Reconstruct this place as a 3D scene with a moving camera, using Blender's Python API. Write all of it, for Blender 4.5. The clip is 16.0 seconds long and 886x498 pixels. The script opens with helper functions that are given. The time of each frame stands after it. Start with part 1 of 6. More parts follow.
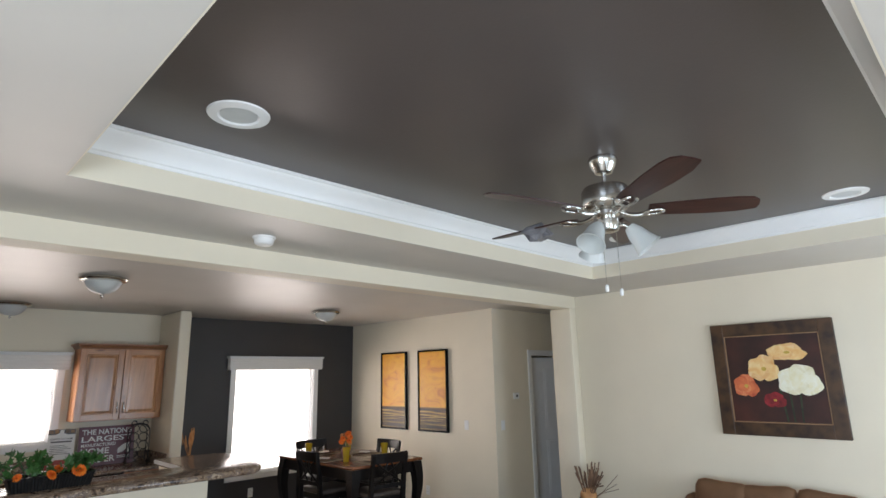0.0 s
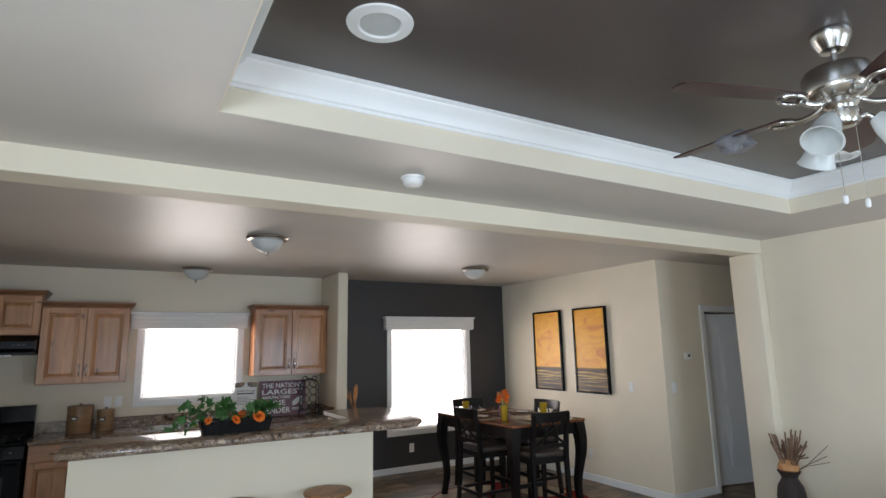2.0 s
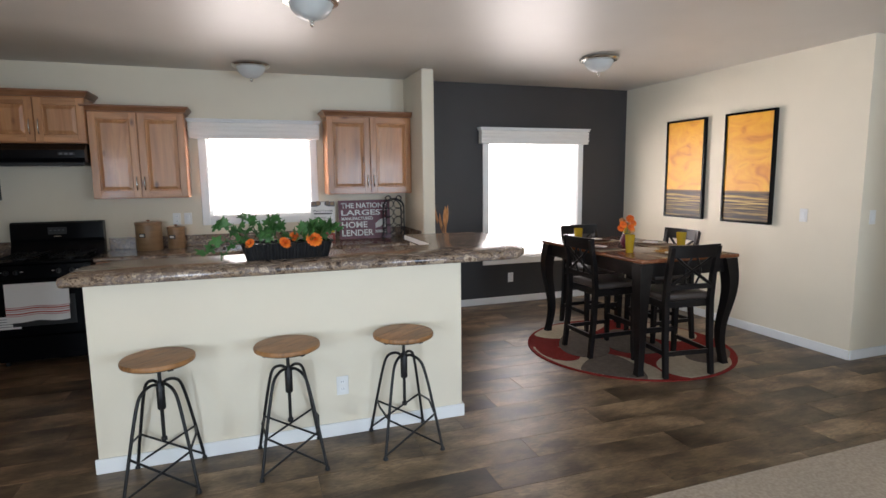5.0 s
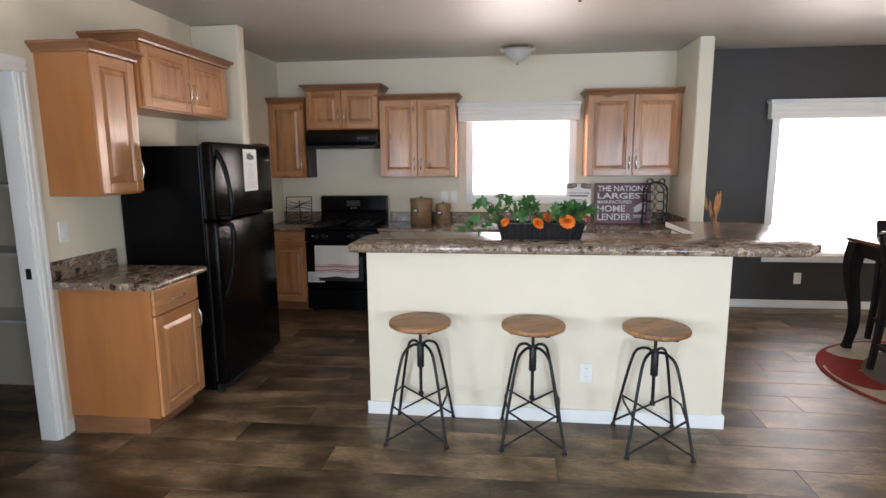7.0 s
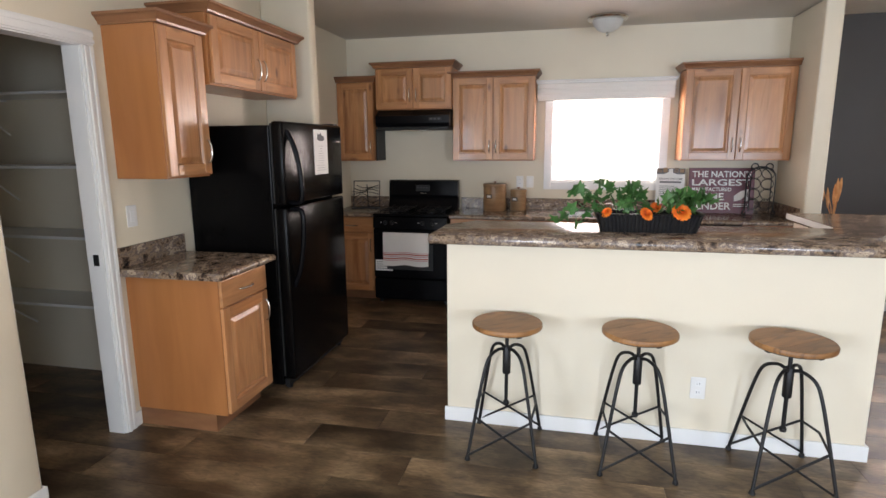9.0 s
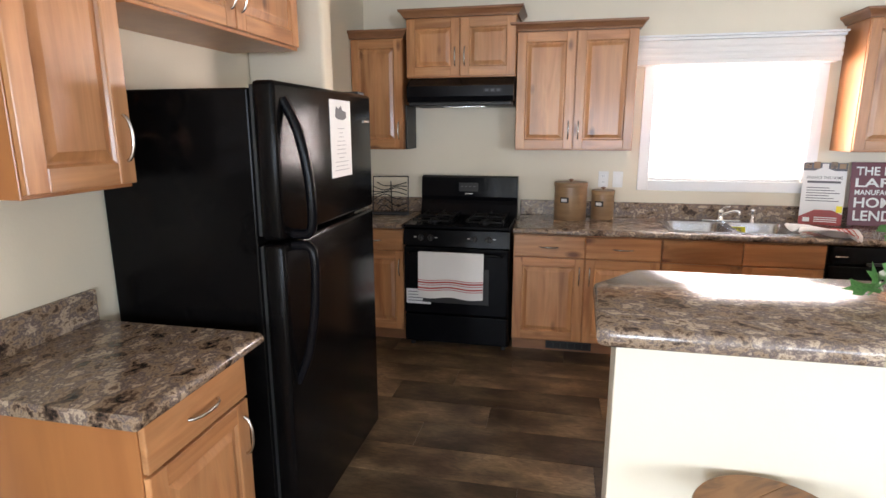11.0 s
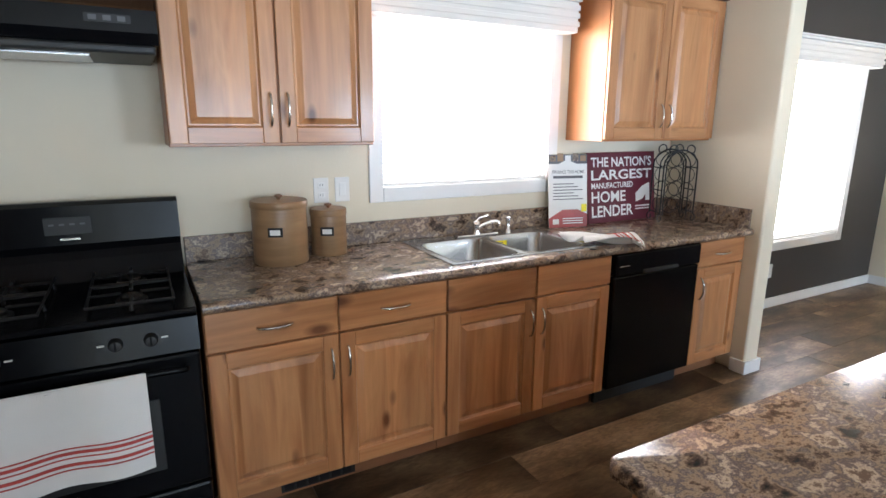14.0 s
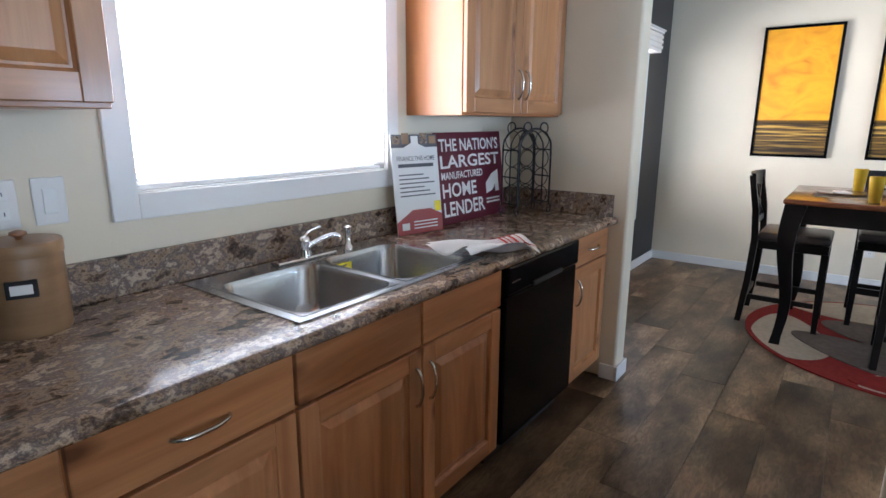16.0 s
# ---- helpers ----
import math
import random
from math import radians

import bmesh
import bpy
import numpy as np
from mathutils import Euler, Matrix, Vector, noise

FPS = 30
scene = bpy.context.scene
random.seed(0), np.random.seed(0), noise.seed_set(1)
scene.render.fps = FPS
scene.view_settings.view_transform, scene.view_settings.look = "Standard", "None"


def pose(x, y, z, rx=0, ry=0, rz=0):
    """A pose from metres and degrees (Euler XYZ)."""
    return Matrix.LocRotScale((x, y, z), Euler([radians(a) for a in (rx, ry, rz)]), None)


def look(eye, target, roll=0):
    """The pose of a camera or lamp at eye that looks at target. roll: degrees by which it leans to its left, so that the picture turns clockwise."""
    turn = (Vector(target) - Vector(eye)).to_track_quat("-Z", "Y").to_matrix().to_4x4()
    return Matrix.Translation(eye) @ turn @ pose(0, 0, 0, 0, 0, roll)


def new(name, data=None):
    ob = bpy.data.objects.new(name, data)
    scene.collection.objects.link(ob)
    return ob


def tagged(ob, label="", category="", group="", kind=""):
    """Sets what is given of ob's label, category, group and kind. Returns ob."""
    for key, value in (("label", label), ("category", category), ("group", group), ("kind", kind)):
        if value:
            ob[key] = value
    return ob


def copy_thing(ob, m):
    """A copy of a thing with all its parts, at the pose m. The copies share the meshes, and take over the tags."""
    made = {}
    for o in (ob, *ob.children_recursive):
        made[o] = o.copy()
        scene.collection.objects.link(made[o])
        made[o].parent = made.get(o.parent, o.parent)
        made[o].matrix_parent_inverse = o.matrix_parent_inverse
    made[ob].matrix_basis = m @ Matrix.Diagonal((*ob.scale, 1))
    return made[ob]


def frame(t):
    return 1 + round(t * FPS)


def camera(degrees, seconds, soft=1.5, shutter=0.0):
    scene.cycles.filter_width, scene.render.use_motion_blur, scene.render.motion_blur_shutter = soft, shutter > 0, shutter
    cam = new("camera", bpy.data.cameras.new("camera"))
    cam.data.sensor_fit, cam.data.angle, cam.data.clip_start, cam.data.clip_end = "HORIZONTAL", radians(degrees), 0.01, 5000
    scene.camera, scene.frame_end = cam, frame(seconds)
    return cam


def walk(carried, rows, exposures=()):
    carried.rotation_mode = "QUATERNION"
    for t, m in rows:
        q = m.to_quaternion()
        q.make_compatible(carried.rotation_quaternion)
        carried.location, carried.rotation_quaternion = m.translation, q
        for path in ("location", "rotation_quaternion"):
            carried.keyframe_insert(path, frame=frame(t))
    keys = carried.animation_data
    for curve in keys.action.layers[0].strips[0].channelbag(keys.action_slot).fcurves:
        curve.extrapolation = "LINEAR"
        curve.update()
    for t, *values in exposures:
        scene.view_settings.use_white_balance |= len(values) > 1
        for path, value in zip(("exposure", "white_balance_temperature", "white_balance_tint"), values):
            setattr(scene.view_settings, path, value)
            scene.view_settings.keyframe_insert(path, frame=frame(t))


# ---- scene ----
cam = camera(77.4, 16.0)
PATH = [
    (0, (-0.018, -0.997, 1.843), (1.351, 0.390, 2.292), -1.20),
    (0.5, (0.002, -0.932, 1.819), (1.259, 0.547, 2.301), -1.33),
    (1, (0.030, -0.888, 1.792), (1.183, 0.675, 2.269), -1.49),
    (1.5, (0.071, -0.835, 1.761), (1.124, 0.809, 2.195), -1.24),
    (2, (0.126, -0.636, 1.729), (1.106, 1.072, 2.079), -1.15),
    (2.5, (0.188, -0.458, 1.675), (1.133, 1.292, 1.887), -0.94),
    (3, (0.338, -0.267, 1.621), (1.275, 1.499, 1.659), -0.92),
    (3.2, (0.397, -0.213, 1.602), (1.333, 1.555, 1.581), -1.02),
    (5.3, (0.749, 0.600, 1.593), (1.257, 2.515, 1.319), -0.79),
    (5.5, (0.774, 0.608, 1.588), (1.155, 2.551, 1.308), -0.83),
    (6, (0.793, 0.610, 1.599), (0.896, 2.586, 1.305), -0.79),
    (6.5, (0.752, 0.611, 1.594), (0.649, 2.585, 1.292), -0.57),
    (7, (0.724, 0.602, 1.591), (0.493, 2.563, 1.278), -0.45),
    (7.5, (0.733, 0.604, 1.595), (0.414, 2.551, 1.268), -0.41),
    (8, (0.743, 0.620, 1.590), (0.367, 2.555, 1.252), -0.43),
    (8.5, (0.679, 0.721, 1.581), (0.266, 2.647, 1.232), -0.41),
    (9, (0.505, 0.932, 1.573), (0.073, 2.850, 1.207), -0.39),
    (9.5, (0.327, 1.262, 1.563), (-0.110, 3.176, 1.181), -0.30),
    (10, (0.143, 1.672, 1.578), (-0.290, 3.583, 1.174), -0.18),
    (12.5, (-0.804, 3.360, 1.559), (-0.939, 5.307, 1.124), 0.07),
    (13, (-0.845, 3.672, 1.544), (-0.581, 5.608, 1.117), 0.24),
    (13.5, (-0.855, 3.934, 1.566), (-0.244, 5.784, 1.116), 0.30),
    (14, (-0.749, 4.186, 1.521), (0.190, 5.894, 1.076), 0.39),
    (14.5, (-0.617, 4.430, 1.511), (0.537, 6.000, 1.061), 0.56),
    (15, (-0.534, 4.661, 1.465), (0.751, 6.129, 1.025), 0.44),
    (15.5, (-0.478, 4.915, 1.433), (0.957, 6.237, 0.995), 0.17),
    (16, (-0.403, 5.163, 1.403), (1.160, 6.325, 0.951), 0.28),
]
walk(cam, [(t, look(eye, target, roll)) for t, eye, target, roll in PATH],
     [(0, -1.33, 6750, 16), (3, -1.22, 6500, 15), (5.3, -0.68, 6550, 17), (7, -0.40, 6650, 18), (10, -0.18, 7050, 22), (12.5, 0.88, 6300, 15), (13.5, 0.53, 6200, 13),
      (14.5, 0.2, 6050, 14), (16, -0.25, 5650, 13)])

# ---- world and light ----
scene.view_settings.exposure = 0.0
world = bpy.data.worlds.new("sky")
scene.world = world
world.use_nodes = True
wn = world.node_tree.nodes
sky = wn.new("ShaderNodeTexSky")
sky.sky_type, sky.sun_disc = "NISHITA", False
sky.sun_elevation, sky.sun_rotation = radians(58), radians(200)
wn["Background"].inputs["Strength"].default_value = 0.12
world.node_tree.links.new(sky.outputs[0], wn["Background"].inputs["Color"])


def lamp(name, kind, m, energy, color=(1, 1, 1), size=(1, 1)):
    data = bpy.data.lights.new(name, kind)
    data.energy, data.color = energy, color
    if kind == "AREA":
        data.shape, data.size, data.size_y = "RECTANGLE", size[0], size[1]
    else:
        data.angle = radians(0.5)
    ob = new(name, data)
    ob.matrix_world = m
    return ob


lamp("sun", "SUN", look((2, -8, 12), (2.5, 0, 0)), 3.0, (1.0, 0.95, 0.88))
DAY, SKYLIGHT = (1.0, 0.935, 0.88), (0.63, 0.815, 1.0)
# Daylight through each window opening.
lamp("kitchen_window_daylight", "AREA", look((0.855, 6.925, 1.62), (0.855, 0, 1.62)), 110, DAY, (1.08, 0.95))
lamp("dining_window_daylight", "AREA", look((4.13, 6.925, 1.27), (4.13, 0, 1.27)), 135, DAY, (1.26, 1.45))
# The living room windows are out of view; these three lamps are assumed.
lamp("living_window_daylight", "AREA", look((0.6, -2.58, 1.35), (0.6, 3, 1.35)), 120, SKYLIGHT, (1.9, 1.5))
lamp("living_window_daylight", "AREA", look((3.9, -2.58, 1.35), (3.9, 3, 1.35)), 255, SKYLIGHT, (1.9, 1.5))
lamp("living_window_daylight", "AREA", look((-1.93, -1.0, 1.35), (3, -1.0, 1.35)), 380, SKYLIGHT, (1.8, 1.5))


# ---- materials ----
def material(name, stops, rough=0.5, metal=0.0, scale=4.0, stretch=(1, 1, 1), distort=0.0, bump=0.05, fine=150.0,
             vary=0.0, spots=None, gloss=0.5, through_light=0.0, coat=0.0, detail=6.0):
    """A surface whose colour wanders along the stops, with a fine relief and, by piece, a lighter or darker tone."""
    m = bpy.data.materials.new(name)
    m.use_nodes = True
    n, link = m.node_tree.nodes, m.node_tree.links.new
    b = n["Principled BSDF"]
    b.inputs["Roughness"].default_value, b.inputs["Metallic"].default_value = rough, metal
    b.inputs["Specular IOR Level"].default_value = gloss
    b.inputs["Coat Weight"].default_value, b.inputs["Coat Roughness"].default_value = coat, 0.12
    coord, info = n.new("ShaderNodeTexCoord"), n.new("ShaderNodeObjectInfo")
    shift = n.new("ShaderNodeVectorMath")
    shift.operation = "MULTIPLY_ADD"
    link(info.outputs["Random"], shift.inputs[0])
    shift.inputs[1].default_value = (17.0, 31.0, 23.0) if vary else (0, 0, 0)
    link(coord.outputs["Object"], shift.inputs[2])
    mapping = n.new("ShaderNodeMapping")
    mapping.inputs["Scale"].default_value = stretch
    link(shift.outputs[0], mapping.inputs[0])
    noise_a = n.new("ShaderNodeTexNoise")
    noise_a.inputs["Scale"].default_value, noise_a.inputs["Detail"].default_value = scale, detail
    noise_a.inputs["Distortion"].default_value = distort
    link(mapping.outputs[0], noise_a.inputs["Vector"])
    ramp = n.new("ShaderNodeValToRGB")
    for k, (at, colour) in enumerate(stops):
        e = ramp.color_ramp.elements[k] if k < 2 else ramp.color_ramp.elements.new(at)
        e.position, e.color = at, (*colour, 1)
    link(noise_a.outputs["Fac"], ramp.inputs[0])
    colour = ramp.outputs[0]
    if spots:
        size, width, dark = spots
        cell = n.new("ShaderNodeTexVoronoi")
        cell.inputs["Scale"].default_value = size
        half = n.new("ShaderNodeMapping")
        half.inputs["Scale"].default_value = tuple(0.45 + 0.55 * (v == max(stretch)) for v in stretch)
        link(shift.outputs[0], half.inputs[0])
        link(half.outputs[0], cell.inputs["Vector"])
        edge = n.new("ShaderNodeMapRange")
        edge.inputs["From Min"].default_value, edge.inputs["From Max"].default_value = width * 0.35, width
        edge.inputs["To Min"].default_value, edge.inputs["To Max"].default_value = 1.0, 0.0
        link(cell.outputs["Distance"], edge.inputs[0])
        mix = n.new("ShaderNodeMixRGB")
        link(edge.outputs[0], mix.inputs[0])
        link(colour, mix.inputs[1])
        mix.inputs[2].default_value = (*dark, 1)
        colour = mix.outputs[0]
    if vary:
        hsv, span = n.new("ShaderNodeHueSaturation"), n.new("ShaderNodeMapRange")
        span.inputs["To Min"].default_value, span.inputs["To Max"].default_value = 1 - vary, 1 + vary
        link(info.outputs["Random"], span.inputs[0])
        link(span.outputs[0], hsv.inputs["Value"])
        link(colour, hsv.inputs["Color"])
        colour = hsv.outputs[0]
    link(colour, b.inputs["Base Color"])
    noise_b, relief = n.new("ShaderNodeTexNoise"), n.new("ShaderNodeBump")
    noise_b.inputs["Scale"].default_value, noise_b.inputs["Detail"].default_value = fine, 3
    link(mapping.outputs[0], noise_b.inputs["Vector"])
    relief.inputs["Strength"].default_value, relief.inputs["Distance"].default_value = bump, 0.004
    link(noise_b.outputs["Fac"], relief.inputs["Height"])
    link(relief.outputs[0], b.inputs["Normal"])
    if through_light:
        b.inputs["Transmission Weight"].default_value = 0.0
        t, mixed = n.new("ShaderNodeBsdfTranslucent"), n.new("ShaderNodeMixShader")
        link(colour, t.inputs[0])
        mixed.inputs[0].default_value = through_light
        link(b.outputs[0], mixed.inputs[1])
        link(t.outputs[0], mixed.inputs[2])
        link(mixed.outputs[0], n["Material Output"].inputs[0])
    return m


def two(a, k=0.9, lo=0.35, hi=0.65):
    return [(lo, tuple(v * k for v in a)), (hi, a)]


WALL = material("cream_wall_paint", two((0.77, 0.692, 0.545), 0.96), 0.6, bump=0.12, fine=90, scale=2)
# The walls' cream, darkened: the ceiling's dimness is put into this colour.
CEIL = material("dimmed_cream_ceiling_satin_paint", two((0.60, 0.56, 0.50), 0.95), 0.46, bump=0.10, fine=60, scale=1.5, gloss=0.3)
TRAYCEIL = material("dark_taupe_satin_paint", two((0.090, 0.073, 0.065), 0.92), 0.33, bump=0.08, fine=60, scale=1.5)
DARKWALL = material("charcoal_wall_paint", two((0.040, 0.036, 0.0345), 0.9), 0.5, bump=0.12, fine=90, scale=2)
TRIM = material("white_trim_paint", two((0.82, 0.82, 0.80), 0.97), 0.35, bump=0.02)
GREY_DOOR = material("white_door_paint", two((0.78, 0.79, 0.80), 0.97), 0.4, bump=0.03)
ALDER = material("knotty_alder_wood",
                 [(0.28, (0.33, 0.128, 0.047)), (0.45, (0.46, 0.205, 0.082)), (0.58, (0.54, 0.260, 0.111)), (0.75, (0.40, 0.162, 0.060))],
                 0.34, scale=2.2, stretch=(5, 5, 0.6), distort=0.9, bump=0.04, fine=30, vary=0.10, spots=(6.5, 0.155, (0.15, 0.052, 0.020)), coat=0.25)
ALDER_H = material("knotty_alder_wood_across",
                   [(0.28, (0.33, 0.128, 0.047)), (0.45, (0.46, 0.205, 0.082)), (0.58, (0.54, 0.260, 0.111)), (0.75, (0.40, 0.162, 0.060))],
                   0.34, scale=2.2, stretch=(0.6, 5, 5), distort=0.9, bump=0.04, fine=30, vary=0.10, spots=(6.0, 0.185, (0.15, 0.052, 0.020)), coat=0.25)
PLY = material("maple_veneer_side", [(0.3, (0.355, 0.130, 0.042)), (0.7, (0.44, 0.178, 0.058))], 0.36, scale=2.5, stretch=(4, 4, 0.6), distort=0.4, bump=0.02, vary=0.04, coat=0.2)
CROWNWOOD = material("dark_stained_crown_wood", [(0.3, (0.20, 0.085, 0.04)), (0.7, (0.30, 0.14, 0.065))], 0.35, scale=4, stretch=(1, 1, 4), bump=0.03)
STONE = material("mottled_brown_laminate",
                 [(0.37, (0.022, 0.016, 0.014)), (0.435, (0.125, 0.080, 0.054)), (0.475, (0.36, 0.255, 0.170)), (0.515, (0.105, 0.082, 0.076)),
                  (0.55, (0.235, 0.175, 0.145)), (0.59, (0.56, 0.435, 0.315)), (0.64, (0.150, 0.100, 0.070))],
                 0.18, scale=14, stretch=(0.75, 1, 1), distort=0.12, bump=0.02, fine=80, detail=10)
STONE.node_tree.nodes["Noise Texture"].inputs["Roughness"].default_value = 0.72
PLANK = material("brown_oak_look_vinyl", [(0.30, (0.040, 0.024, 0.013)), (0.43, (0.088, 0.055, 0.030)), (0.54, (0.165, 0.108, 0.060)), (0.68, (0.285, 0.195, 0.113))],
                 0.38, scale=2.6, stretch=(1.0, 1.9, 3), distort=0.15, bump=0.07, fine=25, vary=0.48, gloss=0.4, detail=7)


def add_grain(m, stretch, scale, low, high, distort=0.6):
    """Fine streaks along the wood, laid over the colour of a material."""
    n, link = m.node_tree.nodes, m.node_tree.links.new
    b = n["Principled BSDF"]
    base = b.inputs["Base Color"].links[0].from_socket
    mp, nz, rng_, mul = n.new("ShaderNodeMapping"), n.new("ShaderNodeTexNoise"), n.new("ShaderNodeMapRange"), n.new("ShaderNodeMixRGB")
    mp.inputs["Scale"].default_value = stretch
    link(n["Mapping"].inputs[0].links[0].from_socket, mp.inputs[0])
    link(mp.outputs[0], nz.inputs["Vector"])
    nz.inputs["Scale"].default_value, nz.inputs["Detail"].default_value, nz.inputs["Distortion"].default_value = scale, 8, distort
    rng_.inputs["From Min"].default_value, rng_.inputs["From Max"].default_value = 0.33, 0.67
    rng_.inputs["To Min"].default_value, rng_.inputs["To Max"].default_value = low, high
    link(nz.outputs["Fac"], rng_.inputs[0])
    mul.blend_type = "MULTIPLY"
    mul.inputs[0].default_value = 1.0
    link(base, mul.inputs[1]), link(rng_.outputs[0], mul.inputs[2])
    link(mul.outputs[0], b.inputs["Base Color"])


add_grain(PLANK, (2.2, 7, 1), 6.0, 0.70, 1.30, 1.6)
add_grain(ALDER, (14, 14, 0.7), 4.0, 0.93, 1.05)
add_grain(ALDER, (7, 7, 0.25), 1.1, 0.80, 1.13, 0.3)
add_grain(ALDER_H, (0.7, 14, 14), 4.0, 0.93, 1.05)
add_grain(ALDER_H, (0.6, 6, 7), 1.5, 0.78, 1.13, 0.9)
CARPET = material("beige_carpet_pile", [(0.3, (0.36, 0.29, 0.22)), (0.7, (0.50, 0.41, 0.32))], 0.95, scale=60, bump=0.8, fine=400, gloss=0.1)
BLACK = material("gloss_black_enamel", two((0.005, 0.005, 0.006), 0.8), 0.2, bump=0.03, fine=300, gloss=0.11)
BLACKTEX = material("black_textured_enamel", two((0.004, 0.0036, 0.0035), 0.8), 0.16, bump=0.08, fine=220, gloss=0.10)
BLACKMATT = material("matt_black_plastic", two((0.014, 0.014, 0.014), 0.8), 0.5)
IRON = material("black_wrought_iron", two((0.018, 0.017, 0.017), 0.7), 0.45, metal=0.4, bump=0.1, fine=120)
STEEL = material("brushed_stainless_steel", two((0.50, 0.51, 0.53), 0.93), 0.22, metal=1.0, stretch=(1, 14, 14), scale=8, bump=0.02)
NICKEL = material("brushed_nickel", two((0.66, 0.64, 0.60), 0.92), 0.24, metal=1.0, bump=0.01)
CHROME = material("polished_chrome", two((0.8, 0.8, 0.8), 0.96), 0.08, metal=1.0, bump=0.0)
SEATWOOD = material("worn_honey_wood", [(0.28, (0.15, 0.070, 0.028)), (0.5, (0.33, 0.150, 0.052)), (0.75, (0.40, 0.195, 0.072))], 0.45, scale=3, stretch=(2, 9, 2), distort=0.8, bump=0.05, vary=0.16)
EBONY = material("black_stained_wood", two((0.008, 0.006, 0.0055), 0.7), 0.34, scale=6, stretch=(4, 4, 1), bump=0.03, gloss=0.3)
CHERRY = material("cherry_tabletop_wood", [(0.3, (0.13, 0.042, 0.018)), (0.7, (0.26, 0.095, 0.04))], 0.22, scale=3, stretch=(9, 1, 9), distort=0.6, bump=0.02, coat=0.4)
LEATHER = material("dark_brown_leather", two((0.060, 0.045, 0.037), 0.7), 0.38, bump=0.12, fine=140)
WHITE = material("white_paper", two((0.82, 0.82, 0.80), 0.98), 0.7, bump=0.0)
PLASTIC = material("white_plastic", two((0.80, 0.79, 0.76), 0.98), 0.35, bump=0.0)
INK = material("grey_print_ink", two((0.12, 0.12, 0.13), 0.9), 0.7, bump=0.0)
PALEINK = material("pale_grey_print_ink", two((0.34, 0.34, 0.36), 0.9), 0.7, bump=0.0)
MAROON = material("maroon_print", two((0.125, 0.012, 0.028), 0.92), 0.35, bump=0.0)
REDPRINT = material("red_print", two((0.36, 0.045, 0.04), 0.92), 0.4, bump=0.0)
YELLOW = material("yellow_sticker", two((0.85, 0.72, 0.02), 0.95), 0.5, bump=0.0)
SLAT = material("white_blind_slat", two((0.86, 0.88, 0.90), 0.98), 0.45, through_light=0.45, bump=0.0)
VALANCE = material("white_valance_board", two((0.80, 0.77, 0.72), 0.97), 0.5, stretch=(1, 1, 6), scale=8, bump=0.03)
TOWEL = material("white_cotton_cloth", two((0.80, 0.79, 0.77), 0.95), 0.9, bump=0.4, fine=350, gloss=0.1)
STRIPE = material("red_woven_stripe", two((0.55, 0.10, 0.085), 0.85), 0.9, bump=0.3, fine=350, gloss=0.1)
CORK = material("tan_canister_wood", [(0.3, (0.25, 0.145, 0.07)), (0.7, (0.34, 0.205, 0.105))], 0.4, scale=5, stretch=(1, 1, 6), bump=0.04, vary=0.05)
LEAF = material("ivy_leaf", [(0.3, (0.025, 0.10, 0.022)), (0.7, (0.075, 0.21, 0.055))], 0.45, scale=14, bump=0.1, fine=40, through_light=0.2)
PETAL = material("orange_petal", [(0.3, (0.75, 0.11, 0.012)), (0.7, (0.85, 0.24, 0.02))], 0.6, scale=20, bump=0.1)
BASKET = material("dark_woven_basket", two((0.007, 0.006, 0.006), 0.6), 0.5, scale=60, bump=0.6, fine=90)
AMBER = material("amber_glass", two((0.62, 0.42, 0.03), 0.85), 0.1, bump=0.0, through_light=0.35)
FROST = material("frosted_white_glass", two((0.80, 0.82, 0.80), 0.94), 0.25, through_light=0.35, scale=9, bump=0.02)
FILM = material("clear_packing_film", two((0.42, 0.42, 0.45), 0.7), 0.12, scale=20, bump=0.3, fine=40, through_light=0.5)
WALNUT = material("dark_walnut_fan_blade", [(0.3, (0.028, 0.010, 0.008)), (0.7, (0.060, 0.021, 0.016))], 0.35, scale=4, stretch=(1, 8, 8), bump=0.02)
RUGRED = material("deep_red_rug_wool", two((0.22, 0.022, 0.018), 0.8), 0.95, scale=30, bump=0.6, fine=300, gloss=0.1)
RUGTAN = material("tan_rug_wool", two((0.40, 0.33, 0.245), 0.85), 0.95, scale=30, bump=0.6, fine=300, gloss=0.1)
RUGGREY = material("taupe_rug_wool", two((0.135, 0.105, 0.085), 0.8), 0.95, scale=30, bump=0.6, fine=300, gloss=0.1)
SUEDE = material("brown_suede_upholstery", [(0.3, (0.13, 0.068, 0.036)), (0.7, (0.185, 0.10, 0.055))], 0.85, scale=6, bump=0.25, fine=250, gloss=0.15)
REED = material("brown_dried_reed", [(0.3, (0.11, 0.058, 0.035)), (0.7, (0.27, 0.16, 0.10))], 0.8, scale=12, bump=0.2, vary=0.3)
STRAW = material("orange_dried_stalk", [(0.3, (0.40, 0.16, 0.05)), (0.7, (0.62, 0.33, 0.14))], 0.7, scale=12, bump=0.1, vary=0.2)
TWIG = material("dark_twig_weave", two((0.05, 0.033, 0.025), 0.6), 0.6, scale=30, stretch=(6, 6, 1), bump=0.4, vary=0.2)
GOLDFRAME = material("dark_bronze_frame_wood", [(0.35, (0.028, 0.013, 0.008)), (0.62, (0.085, 0.042, 0.018))], 0.4, scale=9, bump=0.12, fine=60)
GROUND = material("pale_gravel_ground", two((0.34, 0.31, 0.27), 0.8), 0.9, scale=3, bump=0.3)
GLASS = bpy.data.materials.new("clear_window_glass")
GLASS.use_nodes = True
gb = GLASS.node_tree.nodes["Principled BSDF"]
